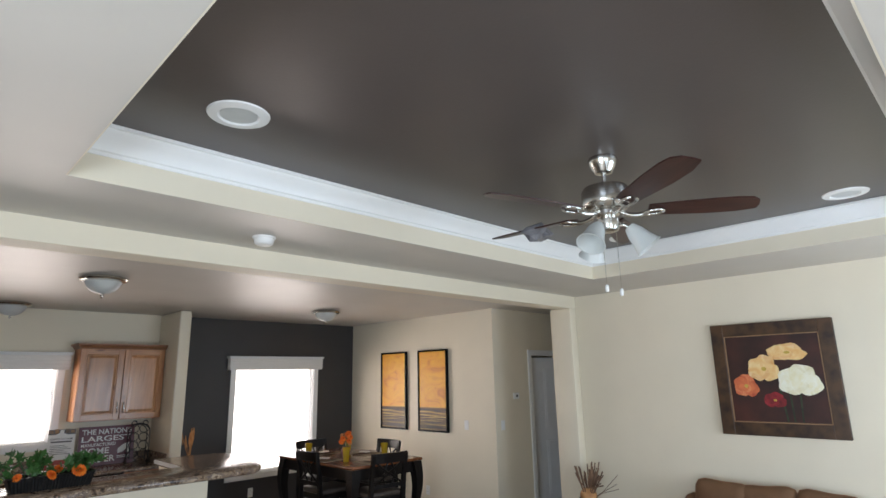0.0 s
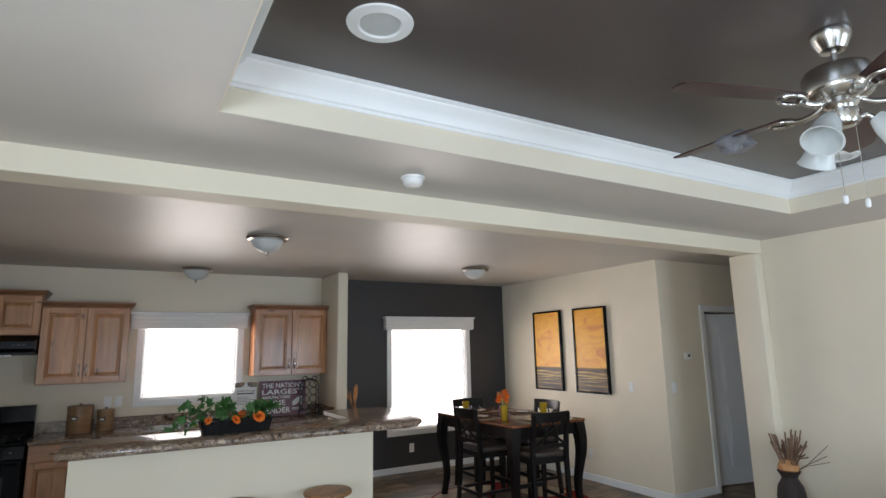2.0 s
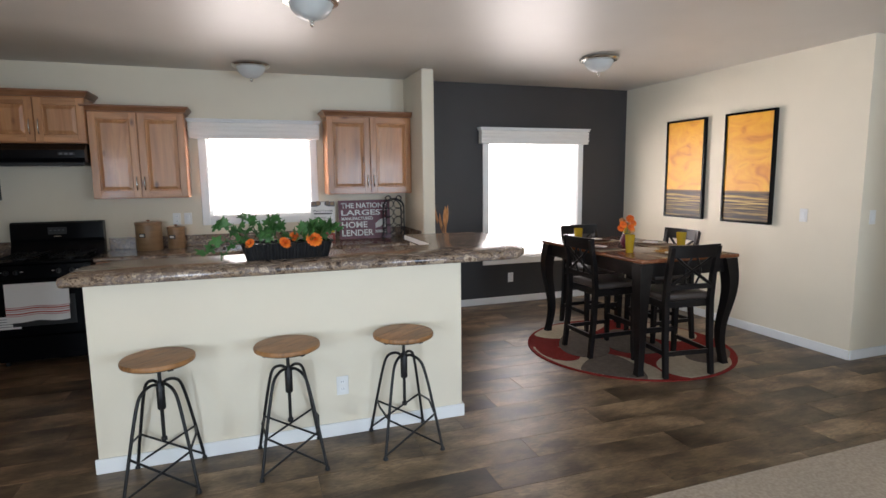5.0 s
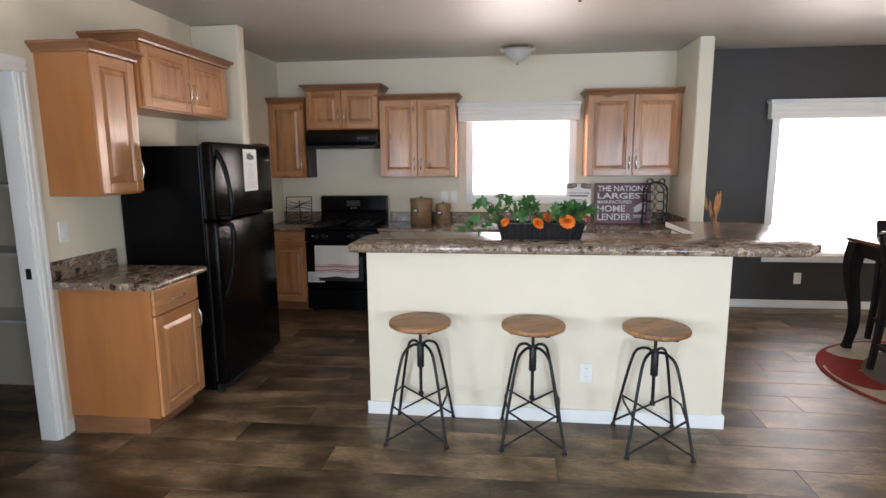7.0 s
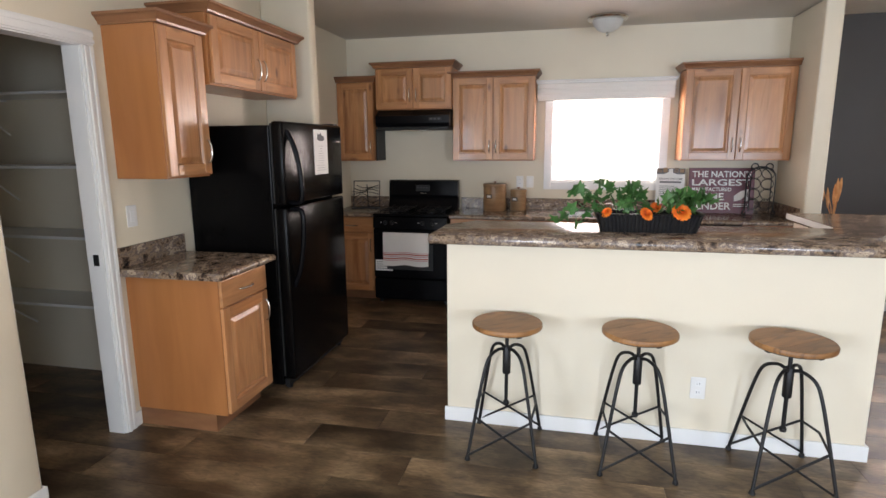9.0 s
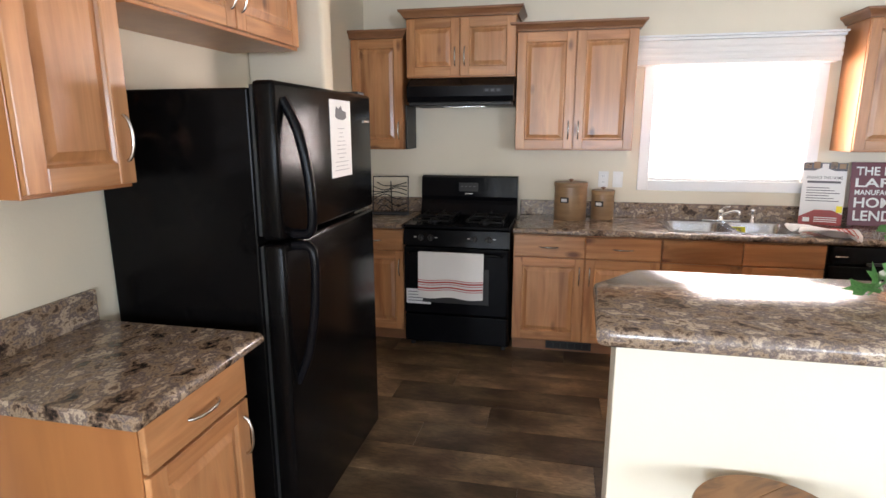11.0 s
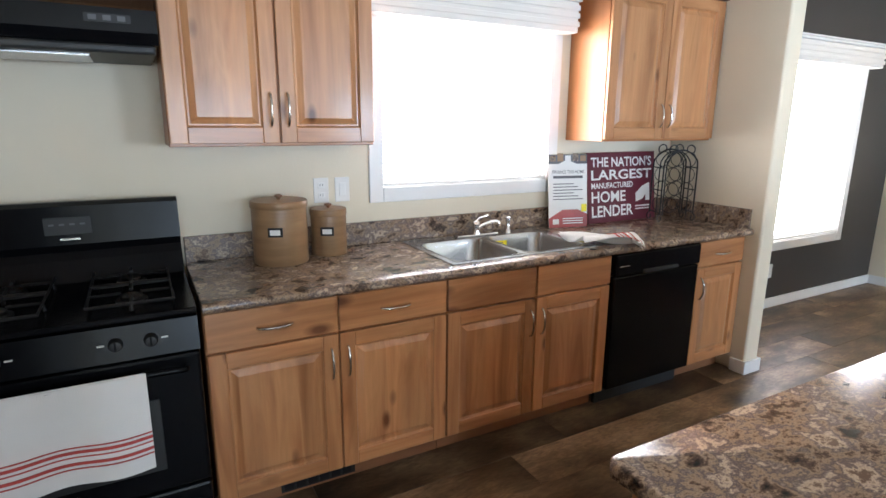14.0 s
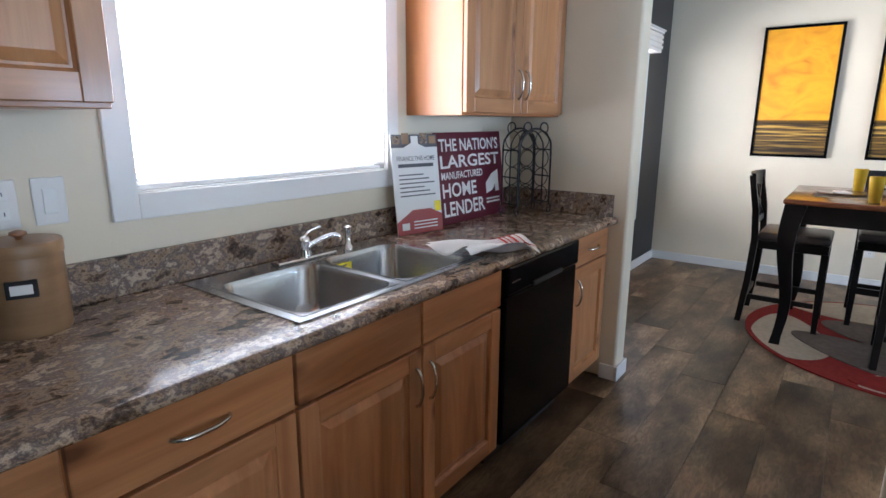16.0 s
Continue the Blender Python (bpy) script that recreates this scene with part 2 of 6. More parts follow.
gb.inputs["Transmission Weight"].default_value, gb.inputs["Roughness"].default_value, gb.inputs["IOR"].default_value = 1.0, 0.0, 1.45


def painting_material(name, low):
    """A sunset: a golden sky with soft streaks over a dark horizon and glinting water."""
    m = bpy.data.materials.new(name)
    m.use_nodes = True
    n, link = m.node_tree.nodes, m.node_tree.links.new
    b = n["Principled BSDF"]
    b.inputs["Roughness"].default_value = 0.45
    coord, sep = n.new("ShaderNodeTexCoord"), n.new("ShaderNodeSeparateXYZ")
    link(coord.outputs["Generated"], sep.inputs[0])
    wob, mp = n.new("ShaderNodeTexNoise"), n.new("ShaderNodeMapping")
    mp.inputs["Scale"].default_value = (1.0, 1.2, 4.5)
    mp.inputs["Rotation"].default_value = (radians(low), 0, 0)
    link(coord.outputs["Generated"], mp.inputs[0])
    link(mp.outputs[0], wob.inputs["Vector"])
    wob.inputs["Scale"].default_value, wob.inputs["Distortion"].default_value = 1.6, 1.2
    sky_ramp = n.new("ShaderNodeValToRGB")
    for k, (at, c) in enumerate([(0.25, (0.60, 0.20, 0.008)), (0.42, (0.76, 0.32, 0.008)), (0.6, (0.82, 0.39, 0.010)), (0.78, (0.68, 0.28, 0.010))]):
        e = sky_ramp.color_ramp.elements[k] if k < 2 else sky_ramp.color_ramp.elements.new(at)
        e.position, e.color = at, (*c, 1)
    link(wob.outputs["Fac"], sky_ramp.inputs[0])
    glint, gm = n.new("ShaderNodeTexNoise"), n.new("ShaderNodeMapping")
    gm.inputs["Scale"].default_value = (2, 0.7, 34)
    link(coord.outputs["Generated"], gm.inputs[0])
    link(gm.outputs[0], glint.inputs["Vector"])
    glint.inputs["Scale"].default_value = 1.5
    sea = n.new("ShaderNodeValToRGB")
    for k, (at, c) in enumerate([(0.42, (0.05, 0.026, 0.012)), (0.54, (0.34, 0.19, 0.03)), (0.66, (0.70, 0.45, 0.10))]):
        e = sea.color_ramp.elements[k] if k < 2 else sea.color_ramp.elements.new(at)
        e.position, e.color = at, (*c, 1)
    link(glint.outputs["Fac"], sea.inputs[0])
    band = n.new("ShaderNodeValToRGB")
    for k, (at, v) in enumerate([(0.0, 0.0), (0.255, 0.0), (0.262, 1.0), (1.0, 1.0)]):
        e = band.color_ramp.elements[k] if k < 2 else band.color_ramp.elements.new(at)
        e.position, e.color = at, (v, v, v, 1)
    link(sep.outputs["Z"], band.inputs[0])
    horizon = n.new("ShaderNodeValToRGB")
    for k, (at, v) in enumerate([(0.0, 0.40), (0.12, 0.55), (0.235, 1.0), (0.25, 0.10), (0.275, 0.16), (0.285, 1.0)]):
        e = horizon.color_ramp.elements[k] if k < 2 else horizon.color_ramp.elements.new(at)
        e.position, e.color = at, (v, v, v, 1)
    link(sep.outputs["Z"], horizon.inputs[0])
    mix, mul = n.new("ShaderNodeMixRGB"), n.new("ShaderNodeMixRGB")
    link(band.outputs[0], mix.inputs[0]), link(sea.outputs[0], mix.inputs[1]), link(sky_ramp.outputs[0], mix.inputs[2])
    mul.blend_type = "MULTIPLY"
    mul.inputs[0].default_value = 1.0
    link(mix.outputs[0], mul.inputs[1]), link(horizon.outputs[0], mul.inputs[2])
    link(mul.outputs[0], b.inputs["Base Color"])
    return m


SUNSET_A, SUNSET_B = painting_material("sunset_painting_calm", 8), painting_material("sunset_painting_streaked", 38)


# ---- mesh helpers ----
def box(bm, x0, x1, y0, y1, z0, z1, bevel=0.0, seg=2):
    made = bmesh.ops.create_cube(bm, size=1.0, matrix=Matrix.Translation(((x0 + x1) / 2, (y0 + y1) / 2, (z0 + z1) / 2)) @ Matrix.Diagonal((x1 - x0, y1 - y0, z1 - z0, 1)))
    if bevel:
        edges = list({e for v in made["verts"] for e in v.link_edges})
        bmesh.ops.bevel(bm, geom=edges, offset=bevel, segments=seg, affect="EDGES", profile=0.5)
    return bm


def boxes(*rows, bevel=0.0):
    bm = bmesh.new()
    for r in rows:
        box(bm, *r, bevel=bevel)
    return bm


def loft(bm, rings, cap=True, closed=True):
    """Skin rings of equal length; cap closes the first and last."""
    loops = [[bm.verts.new(p) for p in r] for r in rings]
    n = len(loops[0])
    for a, b in zip(loops, loops[1:]):
        for k in range(n if closed else n - 1):
            bm.faces.new((a[k], a[(k + 1) % n], b[(k + 1) % n], b[k]))
    if cap:
        bm.faces.new(loops[0][::-1])
        bm.faces.new(loops[-1])
    return bm


def ring(c, r, n=16, axis="z", squash=1.0):
    out = []
    for k in range(n):
        a = 2 * math.pi * k / n
        u, v = r * math.cos(a), r * squash * math.sin(a)
        out.append({"z": (c[0] + u, c[1] + v, c[2]), "y": (c[0] + u, c[1], c[2] - v), "x": (c[0], c[1] + u, c[2] + v)}[axis])
    return out


def lathe(bm, profile, c=(0, 0, 0), n=24, cap=True):
    return loft(bm, [ring((c[0], c[1], c[2] + z), max(r, 0.0005), n) for r, z in profile], cap)


def tube(bm, pts, r, n=8, cap=True, taper=1.0):
    """A round bar along the points."""
    pts = [Vector(p) for p in pts]
    rings, side = [], None
    for k, p in enumerate(pts):
        d = (pts[min(k + 1, len(pts) - 1)] - pts[max(k - 1, 0)]).normalized()
        if side is None:
            side = d.orthogonal().normalized()
        side = (side - d * side.dot(d)).normalized()
        up = d.cross(side)
        q = r * (1 + (taper - 1) * k / max(1, len(pts) - 1))
        rings.append([p + q * (math.cos(2 * math.pi * j / n) * side + math.sin(2 * math.pi * j / n) * up) for j in range(n)])
    return loft(bm, rings, cap)


def curve(ctrl, steps=6):
    """A smooth line through the points."""
    pts, out = [Vector(p) for p in ctrl], []
    for k in range(len(pts) - 1):
        a, b, c, d = pts[max(k - 1, 0)], pts[k], pts[k + 1], pts[min(k + 2, len(pts) - 1)]
        for s in range(steps):
            t = s / steps
            out.append(0.5 * (2 * b + (c - a) * t + (2 * a - 5 * b + 4 * c - d) * t * t + (3 * b - a - 3 * c + d) * t ** 3))
    return out + [pts[-1]]


def rounded(x0, x1, y0, y1, r, z, n=5):
    out = []
    for cx, cy, a0 in ((x1 - r, y1 - r, 0), (x0 + r, y1 - r, 90), (x0 + r, y0 + r, 180), (x1 - r, y0 + r, 270)):
        for k in range(n + 1):
            a = radians(a0 + 90 * k / n)
            out.append((cx + r * math.cos(a), cy + r * math.sin(a), z))
    return out


def prism(bm, outline, z0, z1, round_edge=0.0):
    """An upright slab over an outline, with a softened rim."""
    if not round_edge:
        return loft(bm, [[(x, y, z0) for x, y in outline], [(x, y, z1) for x, y in outline]])
    cx, cy = sum(p[0] for p in outline) / len(outline), sum(p[1] for p in outline) / len(outline)
    rings, n = [], len(outline)
    normals = []
    for k in range(n):
        a, b = Vector(outline[k - 1]), Vector(outline[(k + 1) % n])
        t = (b - a).normalized()
        normals.append(Vector((t.y, -t.x)))
    h = z1 - z0
    for inset, f in ((1.0, 0.0), (0.3, 0.12), (0.0, 0.4), (0.0, 0.6), (0.3, 0.88), (1.0, 1.0)):
        rings.append([(x - nv.x * inset * round_edge, y - nv.y * inset * round_edge, z0 + f * h) for (x, y), nv in zip(outline, normals)])
    return loft(bm, rings)


def mesh_of(name, bm, mat, smooth=None):
    bmesh.ops.recalc_face_normals(bm, faces=bm.faces)
    me = bpy.data.meshes.new(name)
    bm.to_mesh(me)
    bm.free()
    me.materials.append(mat)
    if smooth:
        me.shade_smooth()
        me.set_sharp_from_angle(angle=radians(smooth))
    return me


def part(name, bm, mat, parent, label="", smooth=None, at=None):
    ob = new(name, mesh_of(name, bm, mat, smooth))
    ob.parent = parent
    if at is not None:
        ob.matrix_basis = at
    return tagged(ob, label)


def share(name, me, parent, at, label=""):
    ob = new(name, me)
    ob.parent, ob.matrix_basis = parent, at
    return tagged(ob, label)


def thing(name, x, y, z, rz, label, category, group=""):
    ob = new(name)
    ob.empty_display_size = 0.1
    ob.matrix_basis = pose(x, y, z, 0, 0, rz)
    return tagged(ob, label, category, group)


def solid(name, bm, mat, label, category, at=None, smooth=None, group=""):
    ob = new(name, mesh_of(name, bm, mat, smooth))
    if at is not None:
        ob.matrix_basis = at
    return tagged(ob, label, category, group)


def structure(name, bm, mat, label, category="", smooth=None):
    return tagged(new(name, mesh_of(name, bm, mat, smooth)), label, category or name.split("_")[0], "", "structure")


def lettering(text, width, height, mat, parent, at, heavy=0.0):
    """Raised letters of the built-in font, fitted into a width and height; they stand in local x and z."""
    data = bpy.data.curves.new("lettering", "FONT")
    data.body, data.offset, data.extrude, data.resolution_u = text, heavy, 0.0, 3
    ob = bpy.data.objects.new("lettering", data)
    scene.collection.objects.link(ob)
    dg = bpy.context.evaluated_depsgraph_get()
    me = bpy.data.meshes.new_from_object(ob.evaluated_get(dg))
    bpy.data.objects.remove(ob)
    xs, ys = [v.co.x for v in me.vertices], [v.co.y for v in me.vertices]
    sx, sy = width / (max(xs) - min(xs)), height / (max(ys) - min(ys))
    x0, y0 = min(xs), min(ys)
    for v in me.vertices:
        v.co = ((v.co.x - x0) * sx, 0.0, (v.co.y - y0) * sy)
    me.materials.clear()
    me.materials.append(mat)
    return share("lettering", me, parent, at)


# ---- the setting ----
N, E, W, S = 6.8, 5.5, -1.87, -2.5
H, TRAY, BEAM0, BEAM1, BEAMZ = 2.70, 2.94, 2.45, 2.72, 2.565
TX0, TX1, TY0, TY1 = 0.395, 4.58, -0.87, 1.67
KW = (0.333, 1.375, 1.198, 2.10)
DW = (3.50, 4.76, 0.575, 2.09)


def wall_x(x0, x1, y0, y1, hole, top):
    """A wall along x with one opening (x0, x1, z0, z1)."""
    a, b, c, d = hole
    rows = [(x0, a, y0, y1, 0, top), (b, x1, y0, y1, 0, top), (a, b, y0, y1, d, top)]
    return boxes(*(rows + ([(a, b, y0, y1, 0, c)] if c > 0 else [])))


structure("wall_north", wall_x(W - 0.1, 2.50, N, N + 0.15, KW, H), WALL, "cream painted kitchen wall with a window opening")
structure("wall_north_dining", wall_x(2.50, E + 0.12, N, N + 0.15, DW, H), DARKWALL, "charcoal painted dining accent wall with a window opening")
bm = boxes((W - 0.1, W, S, -1.9, 0, H), (W - 0.1, W, -0.1, 2.80, 0, H), (W - 0.1, W, -1.9, -0.1, 0, 0.6), (W - 0.1, W, -1.9, -0.1, 2.1, H), (W - 0.1, W, 3.345, N, 0, H), (W - 0.1, W, 2.80, 3.345, 2.09, H))
structure("wall_west", bm, WALL, "cream painted wall with a pantry doorway and an assumed window opening")
structure("wall_east", boxes((E, E + 0.12, S, BEAM1, 0, H)), WALL, "cream painted living room wall")
structure("wall_east_dining", boxes((E, E + 0.12, 3.72, N, 0, H)), WALL, "cream painted dining room wall")
HD = (6.29, 7.07, 0.0, 2.10)
structure("wall_hall", wall_x(E + 0.12, 7.7, 3.72, 3.84, HD, H), WALL, "cream painted hallway wall with a door opening")
structure("wall_hall_south", boxes((E + 0.12, 7.7, BEAM1 - 0.12, BEAM1, 0, H)), WALL, "cream painted hallway wall")
structure("wall_hall_end", boxes((7.7, 7.8, BEAM1 - 0.12, 5.2, 0, H)), WALL, "cream painted end wall of the hallway")
structure("wall_bedroom", boxes((E + 0.12, 7.7, 5.1, 5.2, 0, H)), WALL, "cream painted wall of the room beyond the hallway")
# assumed openings in the unseen south wall, to let lamp light in
SWA, SWB = (-0.35, 1.55, 0.6, 2.1), (2.95, 4.85, 0.6, 2.1)
bm = boxes((W - 0.1, SWA[0], S - 0.15, S, 0, H), (SWA[1], SWB[0], S - 0.15, S, 0, H), (SWB[1], E + 0.12, S - 0.15, S, 0, H),
           (SWA[0], SWA[1], S - 0.15, S, 0, 0.6), (SWA[0], SWA[1], S - 0.15, S, 2.1, H), (SWB[0], SWB[1], S - 0.15, S, 0, 0.6), (SWB[0], SWB[1], S - 0.15, S, 2.1, H))
structure("wall_south", bm, WALL, "cream painted living room wall with two assumed windows")
structure("partition_kitchen", box(bmesh.new(), 2.44, 2.575, 6.085, N - 0.002, 0, H - 0.002, bevel=0.018, seg=3), WALL, "cream partition with rounded corners between kitchen and dining area", "wall", 40)
structure("partition_fridge", box(bmesh.new(), W + 0.002, -1.46, 5.06, 5.18, 0, H - 0.002, bevel=0.018, seg=3), WALL, "cream stub wall with rounded corners beside the refrigerator", "wall", 40)
structure("beam", box(bmesh.new(), W + 0.002, E - 0.002, BEAM0, BEAM1 - 0.06, BEAMZ, H + 0.05, bevel=0.006), WALL, "cream painted drop beam between living room and kitchen", "beam")
structure("pilaster_east", box(bmesh.new(), 5.37, E - 0.002, BEAM0, BEAM1, 0, BEAMZ, bevel=0.012, seg=2), WALL, "cream painted pilaster under the beam", "pilaster", 40)
structure("pilaster_west", box(bmesh.new(), W + 0.002, -1.74, BEAM0, BEAM1, 0, BEAMZ, bevel=0.012, seg=2), WALL, "cream painted pilaster under the beam", "pilaster", 40)
# pantry
structure("wall_pantry_north", boxes((-3.6, W - 0.1, 4.06, 4.16, 0, H)), WALL, "cream painted pantry wall")
structure("wall_pantry_west", boxes((-3.7, -3.6, 2.4, 4.16, 0, H)), WALL, "cream painted pantry wall")
structure("wall_pantry_south", boxes((-3.6, W - 0.1, 2.4, 2.5, 0, H)), WALL, "cream painted pantry wall")
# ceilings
# dim by its paint colour as well as by the lamps
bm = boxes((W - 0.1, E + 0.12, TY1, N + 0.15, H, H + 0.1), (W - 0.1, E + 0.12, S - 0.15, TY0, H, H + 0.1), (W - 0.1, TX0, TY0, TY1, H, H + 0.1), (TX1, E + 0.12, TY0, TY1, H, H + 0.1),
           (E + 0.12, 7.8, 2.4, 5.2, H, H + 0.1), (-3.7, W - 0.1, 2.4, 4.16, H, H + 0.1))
structure("ceiling", bm, CEIL, "cream satin ceiling of the whole home, its dimness in the colour")
bm = boxes((TX0 - 0.06, TX1 + 0.06, TY1 + 0.001, TY1 + 0.06, H + 0.1, TRAY), (TX0 - 0.06, TX1 + 0.06, TY0 - 0.06, TY0 - 0.001, H + 0.1, TRAY),
           (TX0 - 0.06, TX0 - 0.001, TY0, TY1, H + 0.1, TRAY), (TX1 + 0.001, TX1 + 0.06, TY0, TY1, H + 0.1, TRAY))
# a cream band lines the tray's sides
for r in ((TX0, TX1, TY1 - 0.006, TY1, H + 0.001, TRAY), (TX0, TX1, TY0, TY0 + 0.006, H + 0.001, TRAY), (TX0, TX0 + 0.006, TY0 + 0.006, TY1 - 0.006, H + 0.001, TRAY), (TX1 - 0.006, TX1, TY0 + 0.006, TY1 - 0.006, H + 0.001, TRAY)):
    box(bm, *r)
structure("ceiling_tray_side", bm, WALL, "cream painted sides of the recessed tray ceiling", "ceiling")
structure("ceiling_tray", boxes((TX0 - 0.06, TX1 + 0.06, TY0 - 0.06, TY1 + 0.06, TRAY, TRAY + 0.1)), TRAYCEIL, "dark taupe satin recessed tray ceiling", "ceiling")
# out of view, added to block the sun above the rooms
structure("roof", boxes((-4.2, 8.4, -3.2, 7.6, TRAY + 0.25, TRAY + 0.4)), GROUND, "unseen plain roof slab added to keep the sun out of the home")


def crown(side):
    """A stepped crown moulding along one side of the tray."""
    prof = [(0.006, 0.0), (0.014, 0.0), (0.016, 0.018), (0.028, 0.024), (0.034, 0.045), (0.058, 0.085), (0.082, 0.108), (0.088, 0.125), (0.100, 0.130), (0.100, 0.148), (0.006, 0.148)]
    z0 = TRAY - 0.1225
    rings = []
    for end in (0, 1):
        pts = []
        for d, h in prof:
            h *= 0.82
            x, y = {"n": ((TX0 + d, TX1 - d)[end], TY1 - d), "s": ((TX0 + d, TX1 - d)[end], TY0 + d), "w": (TX0 + d, (TY0 + d, TY1 - d)[end]), "e": (TX1 - d, (TY0 + d, TY1 - d)[end])}[side]
            pts.append((x, y, z0 + h))
        rings.append(pts)
    return loft(bmesh.new(), rings)


for side in "nswe":
    structure("crown_trim_" + side, crown(side), TRIM, "white crown moulding inside the tray ceiling", "trim", 30)


def baseboard(name, x0, x1, y0, y1):
    structure(name, box(bmesh.new(), x0, x1, y0, y1, 0.0, 0.085, bevel=0.004), TRIM, "white painted baseboard", "baseboard")


baseboard("baseboard_dining_north", 2.572, E, N - 0.014, N)
baseboard("baseboard_dining_east", E - 0.014, E, 3.72, N - 0.015)
baseboard("baseboard_hall", E, 6.22, 3.706, 3.72)
baseboard("baseboard_living_east", E - 0.014, E, S, BEAM0 - 0.015)
baseboard("baseboard_pilaster_face", 5.356, 5.37, BEAM0 - 0.014, BEAM1 + 0.005)
baseboard("baseboard_pilaster_side", 5.371, E, BEAM0 - 0.014, BEAM0)
baseboard("baseboard_partition_end", 2.426, 2.589, 6.071, 6.085)
baseboard("baseboard_partition_face", 2.426, 2.44, 6.086, 6.175)
baseboard("baseboard_partition_side", 2.575, 2.589, 6.086, N - 0.015)
baseboard("baseboard_pilaster_west", -1.74, -1.726, BEAM0 - 0.014, BEAM1 + 0.014)
baseboard("baseboard_pilaster_west_side", W, -1.741, BEAM1, BEAM1 + 0.014)
baseboard("baseboard_west", W, W + 0.014, 3.412, 3.452)
baseboard("baseboard_island", -0.15, 2.014, 3.856, 3.87)
baseboard("baseboard_island_end", 2.0, 2.014, 3.871, 3.99)

# subfloor and carpet
structure("floor", boxes((-3.7, 7.8, BEAM0 + 0.19, N + 0.15, -0.12, -0.006)), BLACKMATT, "dark subfloor under the vinyl planks")
structure("floor_carpet", boxes((W - 0.1, E + 0.12, S - 0.15, BEAM0 + 0.19, -0.12, 0.004)), CARPET, "beige cut-pile carpet in the living room", "floor")
structure("ground", boxes((-400, 400, -400, 400, -0.6, -0.5)), GROUND, "pale bare ground outside")


# ---- windows ----
def window(name, x0, x1, z0, z1, valance, label):
    """A white cased window with glass and a lowered slatted blind under a valance."""
    w = thing(name, 0, 0, 0, 0, label, "window")
    w["kind"] = "structure"
    c = 0.074
    y = N
    bm = bmesh.new()
    for r in ((x0 - c, x0, y - 0.018, y, z0 - c, z1 + c), (x1, x1 + c, y - 0.018, y, z0 - c, z1 + c), (x0, x1, y - 0.018, y, z0 - c, z0), (x0, x1, y - 0.018, y, z1, z1 + c)):
        box(bm, *r, bevel=0.004)
    part("casing", bm, TRIM, w)
    bm = bmesh.new()
    for r in ((x0, x0 + 0.035, y + 0.06, y + 0.1, z0, z1), (x1 - 0.035, x1, y + 0.06, y + 0.1, z0, z1), (x0 + 0.035, x1 - 0.035, y + 0.06, y + 0.1, z0, z0 + 0.035), (x0 + 0.035, x1 - 0.035, y + 0.06, y + 0.1, z1 - 0.035, z1)):
        box(bm, *r)
    part("window_frame", bm, TRIM, w)
    for r in ((x0 + 0.0005, x0 + 0.004, y - 0.001, y + 0.06, z0, z1), (x1 - 0.004, x1 - 0.0005, y - 0.001, y + 0.06, z0, z1), (x0 + 0.004, x1 - 0.004, y - 0.001, y + 0.06, z0 + 0.0005, z0 + 0.004), (x0 + 0.004, x1 - 0.004, y - 0.001, y + 0.06, z1 - 0.004, z1 - 0.0005)):
        part("jamb_liner", boxes(r), TRIM, w)
    p = part("pane", boxes((x0 + 0.035, x1 - 0.035, y + 0.078, y + 0.082, z0 + 0.035, z1 - 0.035)), GLASS, w)
    p.visible_shadow = False
    # blind
    bl = thing("window_blind", 0, 0, 0, 0, "lowered white horizontal slatted window blind", "blind")
    me = mesh_of("slat", prism(bmesh.new(), [(x0 + 0.006, -0.0125), (x1 - 0.006, -0.0125), (x1 - 0.006, 0.0125), (x0 + 0.006, 0.0125)], -0.0006, 0.0006), SLAT)
    z = z0 + 0.03
    while z < z1 - 0.03:
        share("slat", me, bl, pose(0, y + 0.035, z, -14, 0, 0))
        z += 0.0215
    part("bottom_rail", box(bmesh.new(), x0 + 0.006, x1 - 0.006, y + 0.022, y + 0.048, z0 + 0.004, z0 + 0.018, bevel=0.003), PLASTIC, bl)
    part("head_rail", box(bmesh.new(), x0 + 0.004, x1 - 0.004, y + 0.015, y + 0.055, z1 - 0.03, z1), PLASTIC, bl)
    for cx in (x0 + 0.16, x1 - 0.16):
        part("ladder_cord", tube(bmesh.new(), [(cx, y + 0.02, z0 + 0.01), (cx, y + 0.02, z1 - 0.02)], 0.0012, 5), PLASTIC, bl)
    # valance with a small cornice
    vx0, vx1, vz0, vz1 = valance
    v = thing("window_valance", 0, 0, 0, 0, "white pleated cornice valance over the window blind", "valance")
    part("board", box(bmesh.new(), vx0 + 0.02, vx1 - 0.02, y - 0.115, y - 0.02, vz0, vz1 - 0.035, bevel=0.006), VALANCE, v)
    for k, dz in enumerate((0.03, 0.075, 0.115)):
        part("pleat", box(bmesh.new(), vx0 + 0.016, vx1 - 0.016, y - 0.124, y - 0.1155, vz0 + dz, vz0 + dz + 0.028, bevel=0.004), VALANCE, v)
    bm = boxes((vx0 + 0.008, vx1 - 0.008, y - 0.128, y - 0.02, vz1 - 0.034, vz1 - 0.016), (vx0, vx1, y - 0.138, y - 0.02, vz1 - 0.015, vz1), bevel=0.004)
    part("cornice", bm, TRIM, v)


